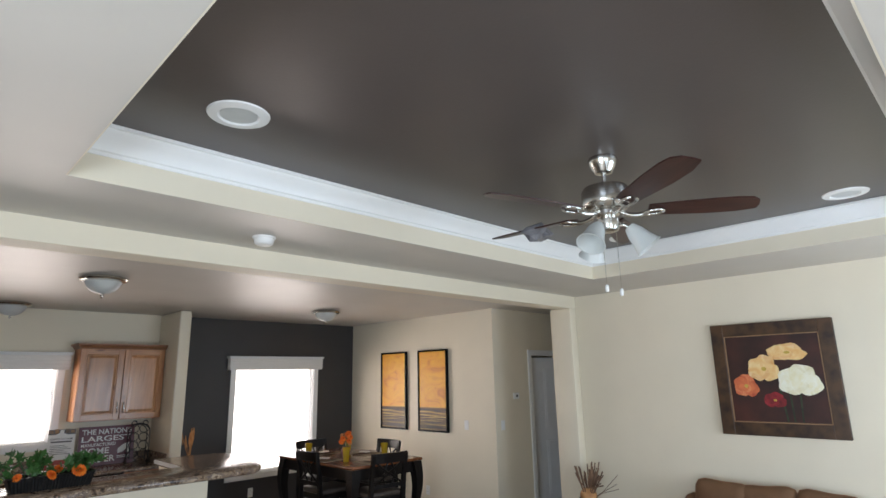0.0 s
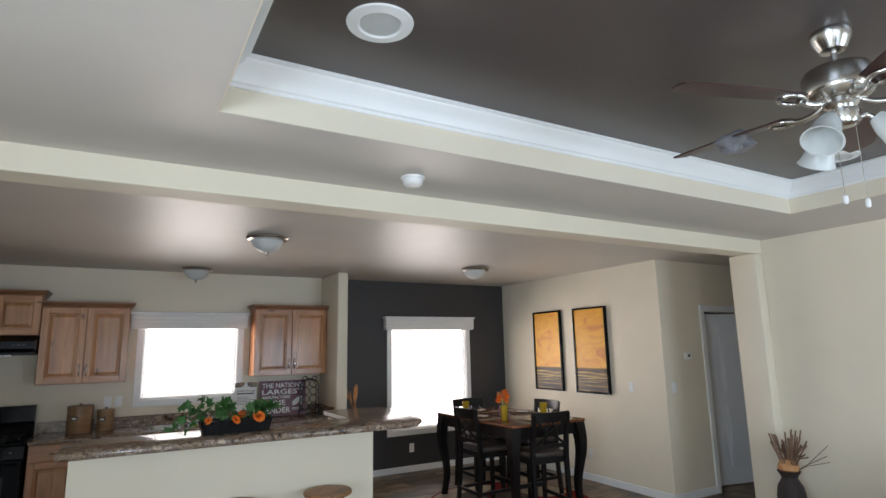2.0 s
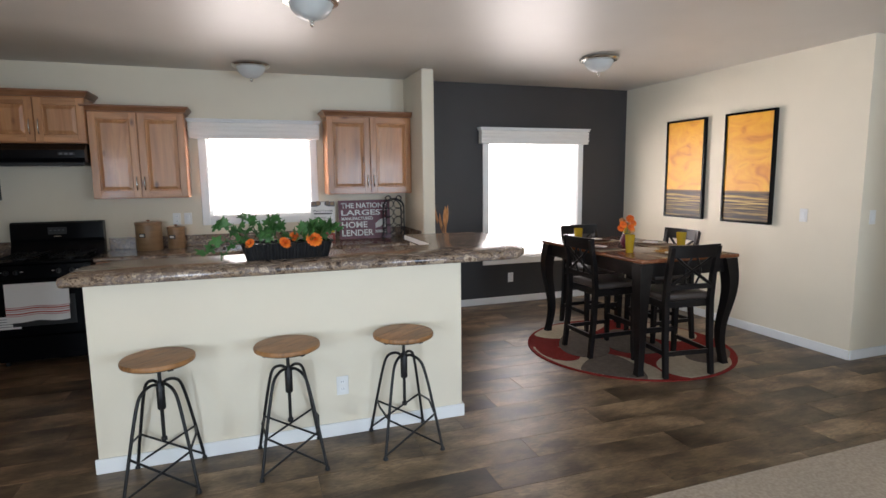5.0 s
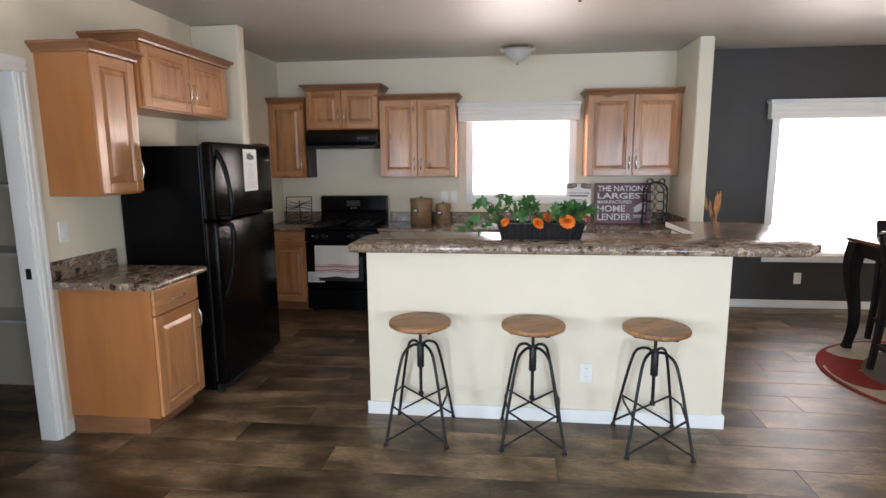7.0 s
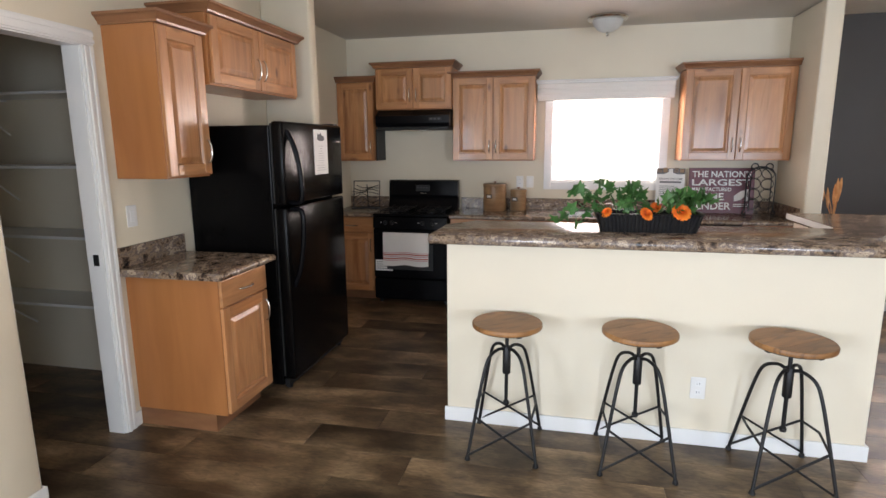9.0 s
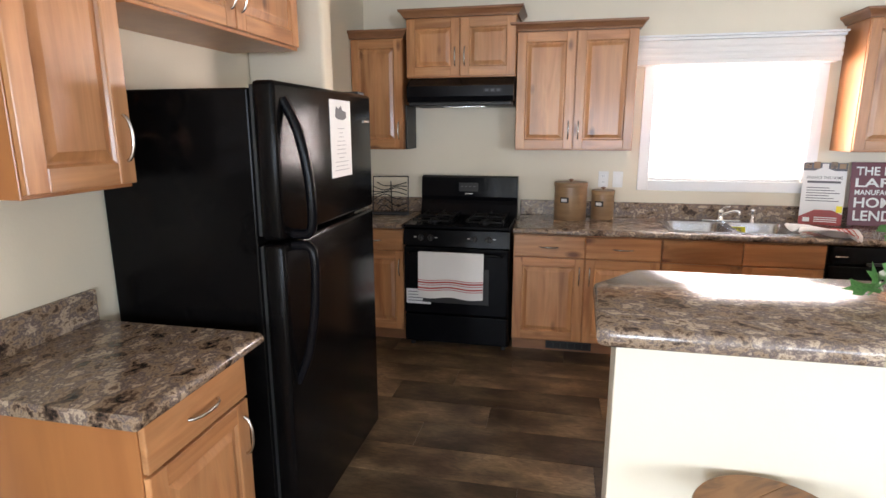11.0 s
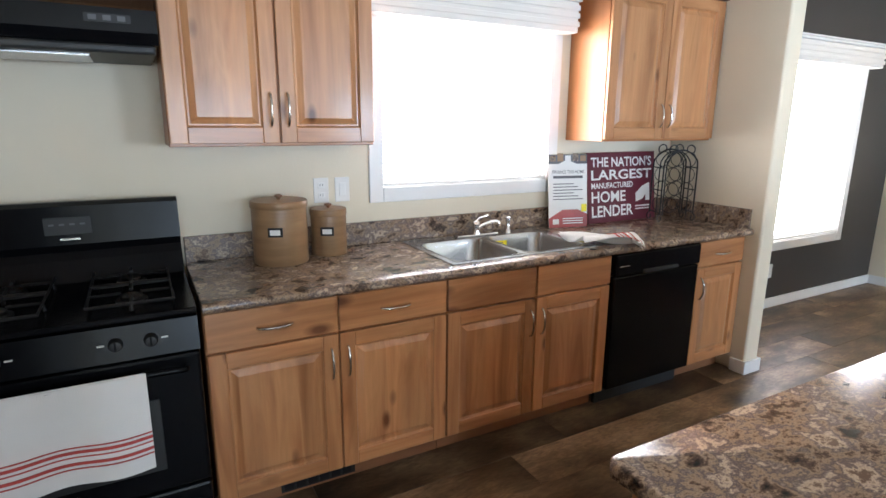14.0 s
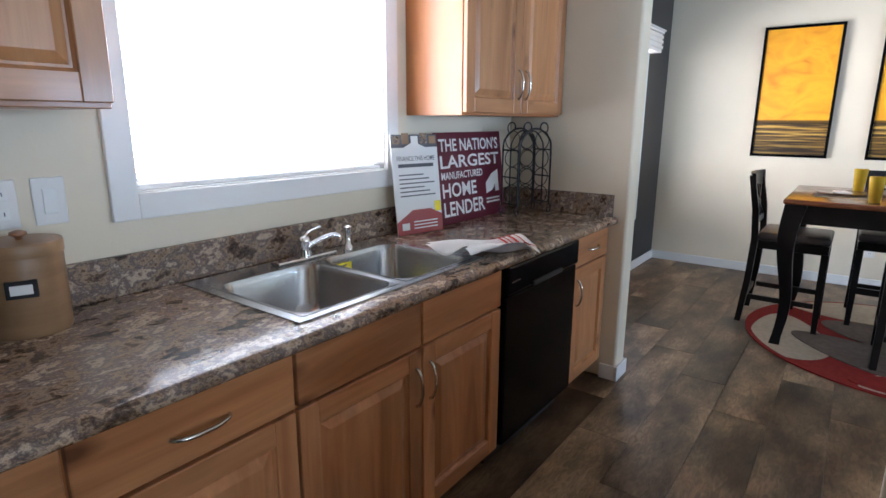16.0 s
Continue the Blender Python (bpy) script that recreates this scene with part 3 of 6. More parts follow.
window("window_1", *KW, (0.165, 1.49, 2.01, 2.205), "white framed kitchen window above the sink")
window("window_2", *DW, (3.345, 4.865, 1.99, 2.18), "white framed dining window in the charcoal wall")
# frames for the assumed living room windows, none of them in view
for nm, a in (("window_3", SWA), ("window_4", SWB)):
    w = thing(nm, 0, 0, 0, 0, "unseen living room window, assumed as a source of daylight", "window")
    w["kind"] = "structure"
    part("window_frame", boxes((a[0], a[0] + 0.05, S - 0.1, S - 0.04, 0.6, 2.1), (a[1] - 0.05, a[1], S - 0.1, S - 0.04, 0.6, 2.1), (a[0] + 0.05, a[1] - 0.05, S - 0.1, S - 0.04, 0.6, 0.65), (a[0] + 0.05, a[1] - 0.05, S - 0.1, S - 0.04, 2.05, 2.1)), TRIM, w)

w = thing("window_5", 0, 0, 0, 0, "unseen living room window, assumed as a source of daylight", "window")
w["kind"] = "structure"
part("window_frame", boxes((W - 0.09, W - 0.04, -1.9, -1.85, 0.6, 2.1), (W - 0.09, W - 0.04, -0.15, -0.1, 0.6, 2.1), (W - 0.09, W - 0.04, -1.85, -0.15, 0.6, 0.65), (W - 0.09, W - 0.04, -1.85, -0.15, 2.05, 2.1)), TRIM, w)


# ---- doorways ----
d = thing("doorway_pantry", 0, 0, 0, 0, "white cased pantry doorway with no door in view", "door casing")
d["kind"] = "structure"
for nm, r in (("jamb", (W - 0.1, W, 3.345, 3.36, 0, 2.09)), ("jamb", (W - 0.1, W, 2.785, 2.80, 0, 2.09)), ("head_jamb", (W - 0.1, W, 2.80, 3.345, 2.075, 2.09))):
    x0, x1, y0, y1, z0, z1 = r
    off = -0.016 if y0 > 3 else (0.016 if y1 < 2.9 else 0)
    part(nm, boxes((x0 - 0.001, x1 + 0.001, y0 + off, y1 + off, z0, z1 - (0.002 if z1 > 2.08 and off == 0 else 0))), TRIM, d)
for y0 in (3.335, 2.735):
    bm = boxes((W, W + 0.016, y0, y0 + 0.075, 0, 2.08), (W + 0.016, W + 0.024, y0 + 0.012, y0 + 0.03, 0, 2.075), (W + 0.016, W + 0.022, y0 + 0.045, y0 + 0.068, 0, 2.075), bevel=0.003)
    part("casing", bm, TRIM, d)
part("head_casing", boxes((W, W + 0.016, 2.735, 3.41, 2.081, 2.156), (W + 0.016, W + 0.024, 2.735, 3.41, 2.09, 2.11), (W + 0.016, W + 0.022, 2.735, 3.41, 2.125, 2.148), bevel=0.003), TRIM, d)
part("strike_plate", boxes((W - 0.06, W - 0.03, 3.323, 3.3285, 0.96, 1.02)), IRON, d)

d = thing("door_1", 0, 0, 0, 0, "white panelled bedroom door standing ajar in its casing", "door")
d["kind"] = "structure"
for r in ((6.215, 6.29, 3.702, 3.72, 0, 2.10), (7.07, 7.145, 3.702, 3.72, 0, 2.10), (6.215, 7.145, 3.702, 3.72, 2.101, 2.175)):
    part("casing", box(bmesh.new(), *r, bevel=0.005), TRIM, d)
bm = box(bmesh.new(), 0.0, 0.75, 0.0, 0.035, 0.012, 2.08, bevel=0.003)
for x0, x1, z0, z1 in ((0.1, 0.33, 0.22, 0.95), (0.42, 0.65, 0.22, 0.95), (0.1, 0.33, 1.1, 1.92), (0.42, 0.65, 1.1, 1.92)):
    box(bm, x0, x1, 0.033, 0.041, z0, z1, bevel=0.006)
    box(bm, x0 + 0.03, x1 - 0.03, 0.038, 0.046, z0 + 0.03, z1 - 0.03, bevel=0.005)
part("slab", bm, GREY_DOOR, d, "", None, pose(7.05, 3.80, 0, 0, 0, 168))
for z in (0.25, 1.05, 1.82):
    part("hinge", tube(bmesh.new(), [(7.055, 3.725, z), (7.055, 3.725, z + 0.1)], 0.009, 8), NICKEL, d)

# pantry shelves
for z in (0.585, 1.03, 1.47, 1.915):
    sh = thing("pantry_shelf", -2.78, 4.06, z, 0, "white painted pantry shelf on metal brackets", "shelf", "pantry shelves")
    part("board", box(bmesh.new(), -0.80, 0.79, -0.31, 0, -0.018, 0, bevel=0.002), TRIM, sh)
    for bx in (-0.45, 0.35):
        part("bracket", tube(bmesh.new(), [(bx, -0.27, -0.018), (bx, -0.004, -0.25)], 0.006, 6), TRIM, sh)
        part("bracket_arm", boxes((bx - 0.006, bx + 0.006, -0.28, 0, -0.03, -0.018)), TRIM, sh)


# ---- cabinets ----
def bow_handle(parent, x, y, z, length, upright=True):
    """An arched bar pull standing off the front; the front faces local -y."""
    h, bend = length / 2, 0.028
    prof = [(-h, 0.002), (-h * 0.85, bend * 0.55), (-h * 0.4, bend * 0.95), (0, bend), (h * 0.4, bend * 0.95), (h * 0.85, bend * 0.55), (h, 0.002)]
    pts = [(x, y - b, z + a) if upright else (x + a, y - b, z) for a, b in prof]
    part("handle", tube(bmesh.new(), curve(pts, 3), 0.0052, 8), NICKEL, parent, "brushed nickel bow handle", 60)


def panel_door(parent, x0, x1, y, z0, z1, t=0.02, rail=0.062):
    """A framed door with a raised centre panel, front on y - t; its stiles and rails are pieces of their own."""
    bm = bmesh.new()
    a, b, c, d = x0 + rail, x1 - rail, z0 + rail, z1 - rail
    f = y - t
    loft(bm, [[(a + i, f + dep, c + i), (b - i, f + dep, c + i), (b - i, f + dep, d - i), (a + i, f + dep, d - i)] for i, dep in ((0.0, t), (0.0, 0.006), (0.006, 0.013), (0.012, 0.013), (0.034, 0.004), (0.037, 0.003))])
    do = part("door", bm, ALDER, parent)
    for r in ((x0, a, f, y, z0, z1), (b, x1, f, y, z0, z1)):
        part("stile", box(bmesh.new(), *r, bevel=0.0025, seg=1), ALDER, do)
    for r in ((a, b, f, y, z0, c), (a, b, f, y, d, z1)):
        part("rail", box(bmesh.new(), *r, bevel=0.0025, seg=1), ALDER_H, do)
    return do


def cabinet(name, x, y, rz, w, d, z0, z1, doors, label, drawers=(), crown_top=False, toe=False, handles=(), group="", low_handle=True, body_top=None):
    """A cabinet, back on local y=0 and front to -y. doors: (x0, x1, side of the handle); drawers: (x0, x1, has a pull)."""
    cab = thing(name, x, y, 0, rz, label, "cabinet", group)
    b0 = z0 + (0.1 if toe else 0)
    part("body", box(bmesh.new(), 0.001, w - 0.001, -d, 0, b0, body_top or z1, bevel=0.002, seg=1), PLY, cab)
    if body_top:
        part("front_rail", boxes((0.001, w - 0.001, -d, -d + 0.018, body_top, z1)), PLY, cab)
    if toe:
        part("toe_kick", boxes((0.001, w - 0.001, -d + 0.075, -0.01, z0, b0 - 0.001)), CROWNWOOD, cab)
    top = z1 - 0.012
    if drawers:
        for x0, x1, pull in drawers:
            dr = part("drawer", box(bmesh.new(), x0 + 0.004, x1 - 0.004, -d - 0.021, -d - 0.001, z1 - 0.158, z1 - 0.012, bevel=0.004), ALDER_H, cab)
            if pull:
                bow_handle(dr, (x0 + x1) / 2, -d - 0.021, z1 - 0.09, 0.13 if x1 - x0 > 0.3 else 0.1, False)
        top = z1 - 0.168
    for x0, x1, side in doors:
        dz0 = b0 + 0.012
        do = panel_door(cab, x0 + 0.004, x1 - 0.004, -d - 0.001, dz0, top)
        if side:
            hx = x1 - 0.034 if side == "r" else x0 + 0.034
            hz = (top - 0.12) if low_handle else (dz0 + 0.13)
            bow_handle(do, hx, -d - 0.021, hz, 0.13)
    if crown_top:
        prof = [(0.0, 0.0), (0.012, 0.0), (0.016, 0.012), (0.034, 0.034), (0.046, 0.042), (0.046, 0.056), (0.0, 0.056)]
        rings = []
        for o, h in prof:
            rings.append([(-o, 0, z1 + h - 0.004), (-o, -d - 0.02 - o, z1 + h - 0.004), (w + o, -d - 0.02 - o, z1 + h - 0.004), (w + o, 0, z1 + h - 0.004)])
        part("crown", loft(bmesh.new(), rings), CROWNWOOD, cab, "dark stained crown moulding")
    return cab


G = "knotty alder kitchen cabinets"
U0 = 1.425
cabinet("wall_cabinet", -1.868, N, 0, 0.40, 0.30, U0, 2.225, [(0, 0.40, "r")], "knotty alder wall cabinet with one door next to the range hood", crown_top=True, group=G, low_handle=False)
cabinet("wall_cabinet", -1.43, N, 0, 0.79, 0.335, 1.935, 2.345, [(0, 0.395, "r"), (0.395, 0.79, "l")], "short knotty alder wall cabinet over the range hood", crown_top=True, group=G, low_handle=False)
cabinet("wall_cabinet", -0.638, N, 0, 0.81, 0.30, U0, 2.235, [(0, 0.405, "r"), (0.405, 0.81, "l")], "knotty alder wall cabinet with two doors beside the window", crown_top=True, group=G, low_handle=False)
cabinet("wall_cabinet", 1.52, N, 0, 0.915, 0.30, U0, 2.245, [(0, 0.457, "r"), (0.457, 0.915, "l")], "knotty alder wall cabinet with two doors beside the partition", crown_top=True, group=G, low_handle=False)
cabinet("wall_cabinet", W, 3.48, 90, 0.36, 0.315, U0 - 0.015, 2.20, [(0, 0.36, "r")], "knotty alder wall cabinet with one door beside the pantry", crown_top=True, group=G, low_handle=False)
cabinet("wall_cabinet", W, 3.86, 90, 1.06, 0.345, 1.93, 2.33, [(0.02, 0.53, "r"), (0.53, 1.04, "l")], "short knotty alder cabinet over the refrigerator", crown_top=True, group=G, low_handle=False)
bd = 0.60
CY = N
cabinet("base_cabinet", -1.868, CY, 0, 0.475, bd, 0, 0.875, [(0, 0.475, "r")], "knotty alder base cabinet with a drawer beside the stove", [(0, 0.475, True)], toe=True, group=G)
cabinet("base_cabinet", -0.605, CY, 0, 0.975, bd, 0, 0.875, [(0, 0.487, "r"), (0.487, 0.975, "l")], "knotty alder base cabinet with two drawers and two doors", [(0, 0.487, True), (0.487, 0.975, True)], toe=True, group=G)
cabinet("sink_cabinet", 0.372, CY, 0, 0.966, bd, 0, 0.875, [(0, 0.487, "r"), (0.487, 0.966, "l")], "knotty alder sink base cabinet with false drawer fronts", [(0, 0.487, False), (0.487, 0.966, False)], toe=True, group=G, body_top=0.70)
cabinet("base_cabinet", 2.02, CY, 0, 0.418, bd, 0, 0.875, [(0, 0.418, "l")], "narrow knotty alder base cabinet beside the dishwasher", [(0, 0.418, True)], toe=True, group=G)
cabinet("base_cabinet", W, 3.455, 90, 0.455, 0.575, 0, 0.885, [(0, 0.455, "r")], "knotty alder base cabinet with a drawer beside the refrigerator", [(0, 0.455, True)], toe=True, group=G)
v = thing("floor_vent", -0.2, N - bd + 0.072, 0.045, 0, "dark metal heating register in the toe kick", "vent")
part("frame", box(bmesh.new(), -0.16, 0.16, -0.006, 0.0, -0.03, 0.03, bevel=0.002), BLACKMATT, v)
for k in range(6):
    part("slat", boxes((-0.15 + 0.05 * k, -0.11 + 0.05 * k, -0.009, -0.006, -0.02, 0.02)), IRON, v)


# ---- worktops ----
def nosed(bm, x0, x1, yf, yb, z0, z1):
    """A slab along x with a rounded front edge."""
    r, zc = (z1 - z0) / 2, (z0 + z1) / 2
    prof = [(yb, z0), (yb, z1)] + [(yf + r - r * math.sin(a), zc + r * math.cos(a)) for a in [math.pi * k / 6 for k in range(7)]]
    return loft(bm, [[(x0, y, z) for y, z in prof], [(x1, y, z) for y, z in prof]])


T0, T1, YF = 0.877, 0.915, 6.13
SX0, SX1, SY0, SY1 = 0.412, 1.252, 6.205, 6.755
top = thing("worktop", 0, 0, 0, 0, "glossy mottled brown laminate worktop with a low backsplash", "worktop")
part("front_slab", nosed(bmesh.new(), -0.605, 2.438, YF, SY0 + 0.02, T0, T1), STONE, top, "", 50)
for r in ((-0.605, SX0 + 0.02, SY0 + 0.02, N - 0.001), (SX1 - 0.02, 2.438, SY0 + 0.02, N - 0.001), (SX0 + 0.02, SX1 - 0.02, SY1 - 0.02, N - 0.001)):
    part("slab", boxes((*r, T0, T1)), STONE, top)
part("backsplash", box(bmesh.new(), -0.605, 2.418, N - 0.02, N - 0.001, T1, T1 + 0.115, bevel=0.003), STONE, top)
part("side_splash", box(bmesh.new(), 2.419, 2.439, YF + 0.03, N - 0.001, T1, T1 + 0.115, bevel=0.003), STONE, top)
top = thing("worktop", 0, 0, 0, 0, "short mottled brown laminate worktop beside the stove", "worktop")
part("slab", nosed(bmesh.new(), -1.868, -1.393, YF, N - 0.001, T0, T1), STONE, top, "", 50)
part("backsplash", box(bmesh.new(), -1.868, -1.393, N - 0.02, N - 0.001, T1, T1 + 0.115, bevel=0.003), STONE, top)
top = thing("worktop", W, 3.40, 0, 90, "small mottled brown laminate worktop beside the refrigerator", "worktop")
part("slab", nosed(bmesh.new(), 0, 0.55, -0.645, -0.001, 0.887, 0.928), STONE, top, "", 50)
part("backsplash", box(bmesh.new(), 0, 0.55, -0.021, -0.001, 0.928, 1.04, bevel=0.003), STONE, top)

# ---- breakfast bar ----
isl = thing("breakfast_bar", 0, 0, 0, 0, "cream painted two-level breakfast bar base with wooden back", "bar")
part("front_wall", box(bmesh.new(), -0.135, 2.0, 3.87, 3.99, 0, 1.07, bevel=0.004), WALL, isl)
part("cabinet_body", box(bmesh.new(), -0.01, 1.94, 3.992, 4.80, 0.1, 0.875, bevel=0.002), PLY, isl, "stained wood cabinet back")
part("toe_kick", boxes((0.0, 1.93, 3.992, 4.73, 0, 0.099)), CROWNWOOD, isl)
part("return_wall", box(bmesh.new(), 1.955, 2.0, 3.992, 4.93, 0, 1.07, bevel=0.003), WALL, isl)
bt = thing("bar_worktop", 0, 0, 0, 0, "glossy mottled brown laminate bar top with a curved end", "worktop")
ctrl = [(-0.20, 3.70), (-0.17, 3.68), (2.24, 3.68), (2.34, 3.71), (2.46, 3.86), (2.58, 4.2), (2.64, 4.6), (2.60, 4.85), (2.48, 4.97), (2.3, 5.0), (1.93, 5.0), (1.93, 4.28), (-0.04, 4.28), (-0.19, 4.08)]
part("slab", prism(bmesh.new(), ctrl, 1.072, 1.122, 0.012), STONE, bt, "", 50)
# window light caught on the glossy inner edge, made as a white strip
part("white_edge", boxes((1.924, 1.929, 4.32, 4.98, 1.086, 1.121)), PLASTIC, bt, "white strip standing in for window light on the inner edge")
bt = thing("lower_worktop", 0, 0, 0, 0, "glossy mottled brown laminate worktop behind the bar", "worktop")
part("slab", prism(bmesh.new(), [(-0.04, 3.995), (1.95, 3.995), (1.95, 4.85), (-0.02, 4.85), (-0.04, 4.83)], T0, T1, 0.010), STONE, bt, "", 50)
part("back_panel", boxes((-0.04, 1.95, 3.993, 3.999, T1 + 0.001, 1.07)), STONE, bt)


# ---- sink and tap ----
sk = thing("sink", 0, 0, 0, 0, "double bowl stainless steel sink set in the worktop", "sink")
zr = T1 + 0.005
mid = 0.832
bowls = ((SX0 + 0.035, mid - 0.015, SY0 + 0.03, SY1 - 0.105), (mid + 0.015, SX1 - 0.035, SY0 + 0.03, SY1 - 0.105))
bm = boxes((SX0, SX1, SY0, bowls[0][2], T1, zr), (SX0, SX1, bowls[0][3], SY1, T1, zr), (SX0, bowls[0][0], bowls[0][2], bowls[0][3], T1, zr), (bowls[0][1], bowls[1][0], bowls[0][2], bowls[0][3], T1, zr), (bowls[1][1], SX1, bowls[0][2], bowls[0][3], T1, zr))
part("rim", bm, STEEL, sk)
for a, b, c, d in bowls:
    bm = bmesh.new()
    rings = [rounded(a - 0.004, b + 0.004, c - 0.004, d + 0.004, 0.012, zr + 0.001), rounded(a + 0.004, b - 0.004, c + 0.004, d - 0.004, 0.06, zr), rounded(a + 0.01, b - 0.01, c + 0.01, d - 0.01, 0.065, zr - 0.02)]
    rings += [rounded(a + 0.02, b - 0.02, c + 0.02, d - 0.02, 0.07, zr - 0.13), rounded(a + 0.04, b - 0.04, c + 0.04, d - 0.04, 0.07, zr - 0.165), rounded(a + 0.08, b - 0.08, c + 0.08, d - 0.08, 0.06, zr - 0.175)]
    loft(bm, rings, cap=False)
    bm.verts.ensure_lookup_table()
    bm.faces.new(bm.verts[-len(rings[0]):])
    bo = part("bowl", bm, STEEL, sk, "", 50)
    part("drain", lathe(bmesh.new(), [(0.045, 0), (0.045, 0.003), (0.03, 0.002), (0.02, -0.001)], ((a + b) / 2, (c + d) / 2, zr - 0.174), 18), CHROME, bo)
tp = thing("kitchen_tap", 0.84, SY1 - 0.055, zr, 0, "chrome single lever kitchen tap", "tap")
part("deck_plate", box(bmesh.new(), -0.13, 0.13, -0.028, 0.028, 0, 0.012, bevel=0.005), CHROME, tp)
part("body", lathe(bmesh.new(), [(0.026, 0.012), (0.023, 0.03), (0.020, 0.058), (0.022, 0.063), (0.018, 0.078), (0.006, 0.085)], n=18), CHROME, tp, "", 50)
part("spout", tube(bmesh.new(), curve([(0, -0.01, 0.042), (0.03, -0.025, 0.062), (0.075, -0.05, 0.08), (0.10, -0.065, 0.078), (0.105, -0.068, 0.058)], 5), 0.009, 10), CHROME, tp, "", 60)
part("lever", tube(bmesh.new(), [(0, 0, 0.078), (0.015, -0.008, 0.098), (0.055, -0.025, 0.112)], 0.005, 8), CHROME, tp, "", 60)
sp = thing("sink_sprayer", 1.05, SY1 - 0.055, zr, 0, "chrome side sprayer beside the tap", "sprayer")
part("head", lathe(bmesh.new(), [(0.02, 0), (0.018, 0.012), (0.011, 0.02), (0.013, 0.07), (0.017, 0.085), (0.008, 0.092)], n=14), CHROME, sp, "", 50)
st = thing("price_sticker", 0.945, SY1 - 0.132, zr - 0.05, 0, "yellow sticker inside the sink bowl", "sticker")
part("card", boxes((-0.045, 0.045, -0.0015, 0.0, -0.025, 0.025)), YELLOW, st)
lettering("75", 0.05, 0.034, INK, st, pose(-0.03, -0.003, -0.016), 0.01)


def cloth(bm, fn, nu, nv):
    rows = [[bm.verts.new(fn(u / nu, v / nv)) for u in range(nu + 1)] for v in range(nv + 1)]
    for v in range(nv):
        for u in range(nu):
            bm.faces.new((rows[v][u], rows[v][u + 1], rows[v + 1][u + 1], rows[v + 1][u]))
    return bm


def thick_cloth(fn, nu, nv, t=0.004):
    bm = cloth(bmesh.new(), fn, nu, nv)
    bmesh.ops.recalc_face_normals(bm, faces=bm.faces)
    bmesh.ops.solidify(bm, geom=bm.faces[:], thickness=t)
    return bm


# a folded dish towel on the worktop, its end over the edge
def lying(u, v):
    x, y = 1.175 + 0.30 * u + 0.02 * math.sin(5 * v), 6.30 - 0.125 * u + 0.19 * (v - 0.5) * (1 - 0.1 * u)
    z = T1 + 0.034 + 0.018 * math.sin(8 * v + 3 * u) + 0.010 * math.sin(7 * u) * math.sin(3 * v)
    if y < 6.125:
        z -= (6.125 - y) * 1.25
        y = max(y, 6.095 + 0.006 * math.sin(8 * v))
    return (x, y, z)


tw = thing("dish_towel", 0, 0, 0, 0, "crumpled white dish towel with red stripes on the worktop", "towel")
part("cloth", cloth(bmesh.new(), lying, 24, 14), TOWEL, tw, "", 60)
part("under_fold", cloth(bmesh.new(), lambda u, v: tuple(Vector(lying(u * 0.97, v)) + Vector((-0.004, 0.006, -0.008))), 24, 14), TOWEL, tw, "", 60)
for u0, u1 in ((0.72, 0.75), (0.78, 0.795), (0.83, 0.86), (0.90, 0.915)):
    part("stripe", cloth(bmesh.new(), lambda u, v, a=u0, b=u1: tuple(Vector(lying(a + (b - a) * u, v)) + Vector((0.002, -0.007, 0.006))), 3, 14), STRIPE, tw, "red woven stripe")

# ---- dishwasher ----
dw = thing("dishwasher", 1.345, N, 0, 0, "black built-in dishwasher under the worktop", "dishwasher")
part("body", boxes((0, 0.67, -0.59, -0.02, 0.1, 0.87)), BLACKMATT, dw)
part("door", box(bmesh.new(), 0.006, 0.664, -0.632, -0.591, 0.115, 0.745, bevel=0.008), BLACKTEX, dw)
cp = part("control_panel", box(bmesh.new(), 0.006, 0.664, -0.642, -0.591, 0.75, 0.868, bevel=0.01), BLACK, dw)
part("handle_recess", box(bmesh.new(), 0.2, 0.47, -0.652, -0.640, 0.752, 0.772, bevel=0.004), BLACKMATT, cp)
part("badge", boxes((0.03, 0.10, -0.6435, -0.6422, 0.80, 0.806)), NICKEL, cp)
part("toe_panel", boxes((0.006, 0.664, -0.55, -0.53, 0.0, 0.1)), BLACKMATT, dw)

# ---- stove ----
SW = 0.755
sv = thing("stove", -1.377, N - 0.04, 0, 0, "black freestanding gas range", "stove")
part("body", box(bmesh.new(), 0, SW, -0.60, -0.01, 0.04, 0.895, bevel=0.004), BLACK, sv)
for fx in (0.04, SW - 0.04):
    for fy in (-0.55, -0.06):
        part("foot", lathe(bmesh.new(), [(0.018, 0), (0.018, 0.042)], (fx, fy, 0), 10), BLACKMATT, sv)
part("storage_drawer", box(bmesh.new(), 0.004, SW - 0.004, -0.645, -0.601, 0.055, 0.265, bevel=0.01), BLACK, sv)
od = part("oven_door", box(bmesh.new(), 0.004, SW - 0.004, -0.652, -0.601, 0.275, 0.765, bevel=0.01), BLACK, sv)
part("oven_window", box(bmesh.new(), 0.14, SW - 0.14, -0.655, -0.650, 0.36, 0.62, bevel=0.002), BLACKMATT, od)
part("door_handle", tube(bmesh.new(), curve([(0.05, -0.652, 0.72), (0.06, -0.69, 0.725), (0.16, -0.695, 0.73), (SW - 0.16, -0.695, 0.73), (SW - 0.06, -0.69, 0.725), (SW - 0.05, -0.652, 0.72)], 4), 0.011, 8), BLACK, od, "", 60)
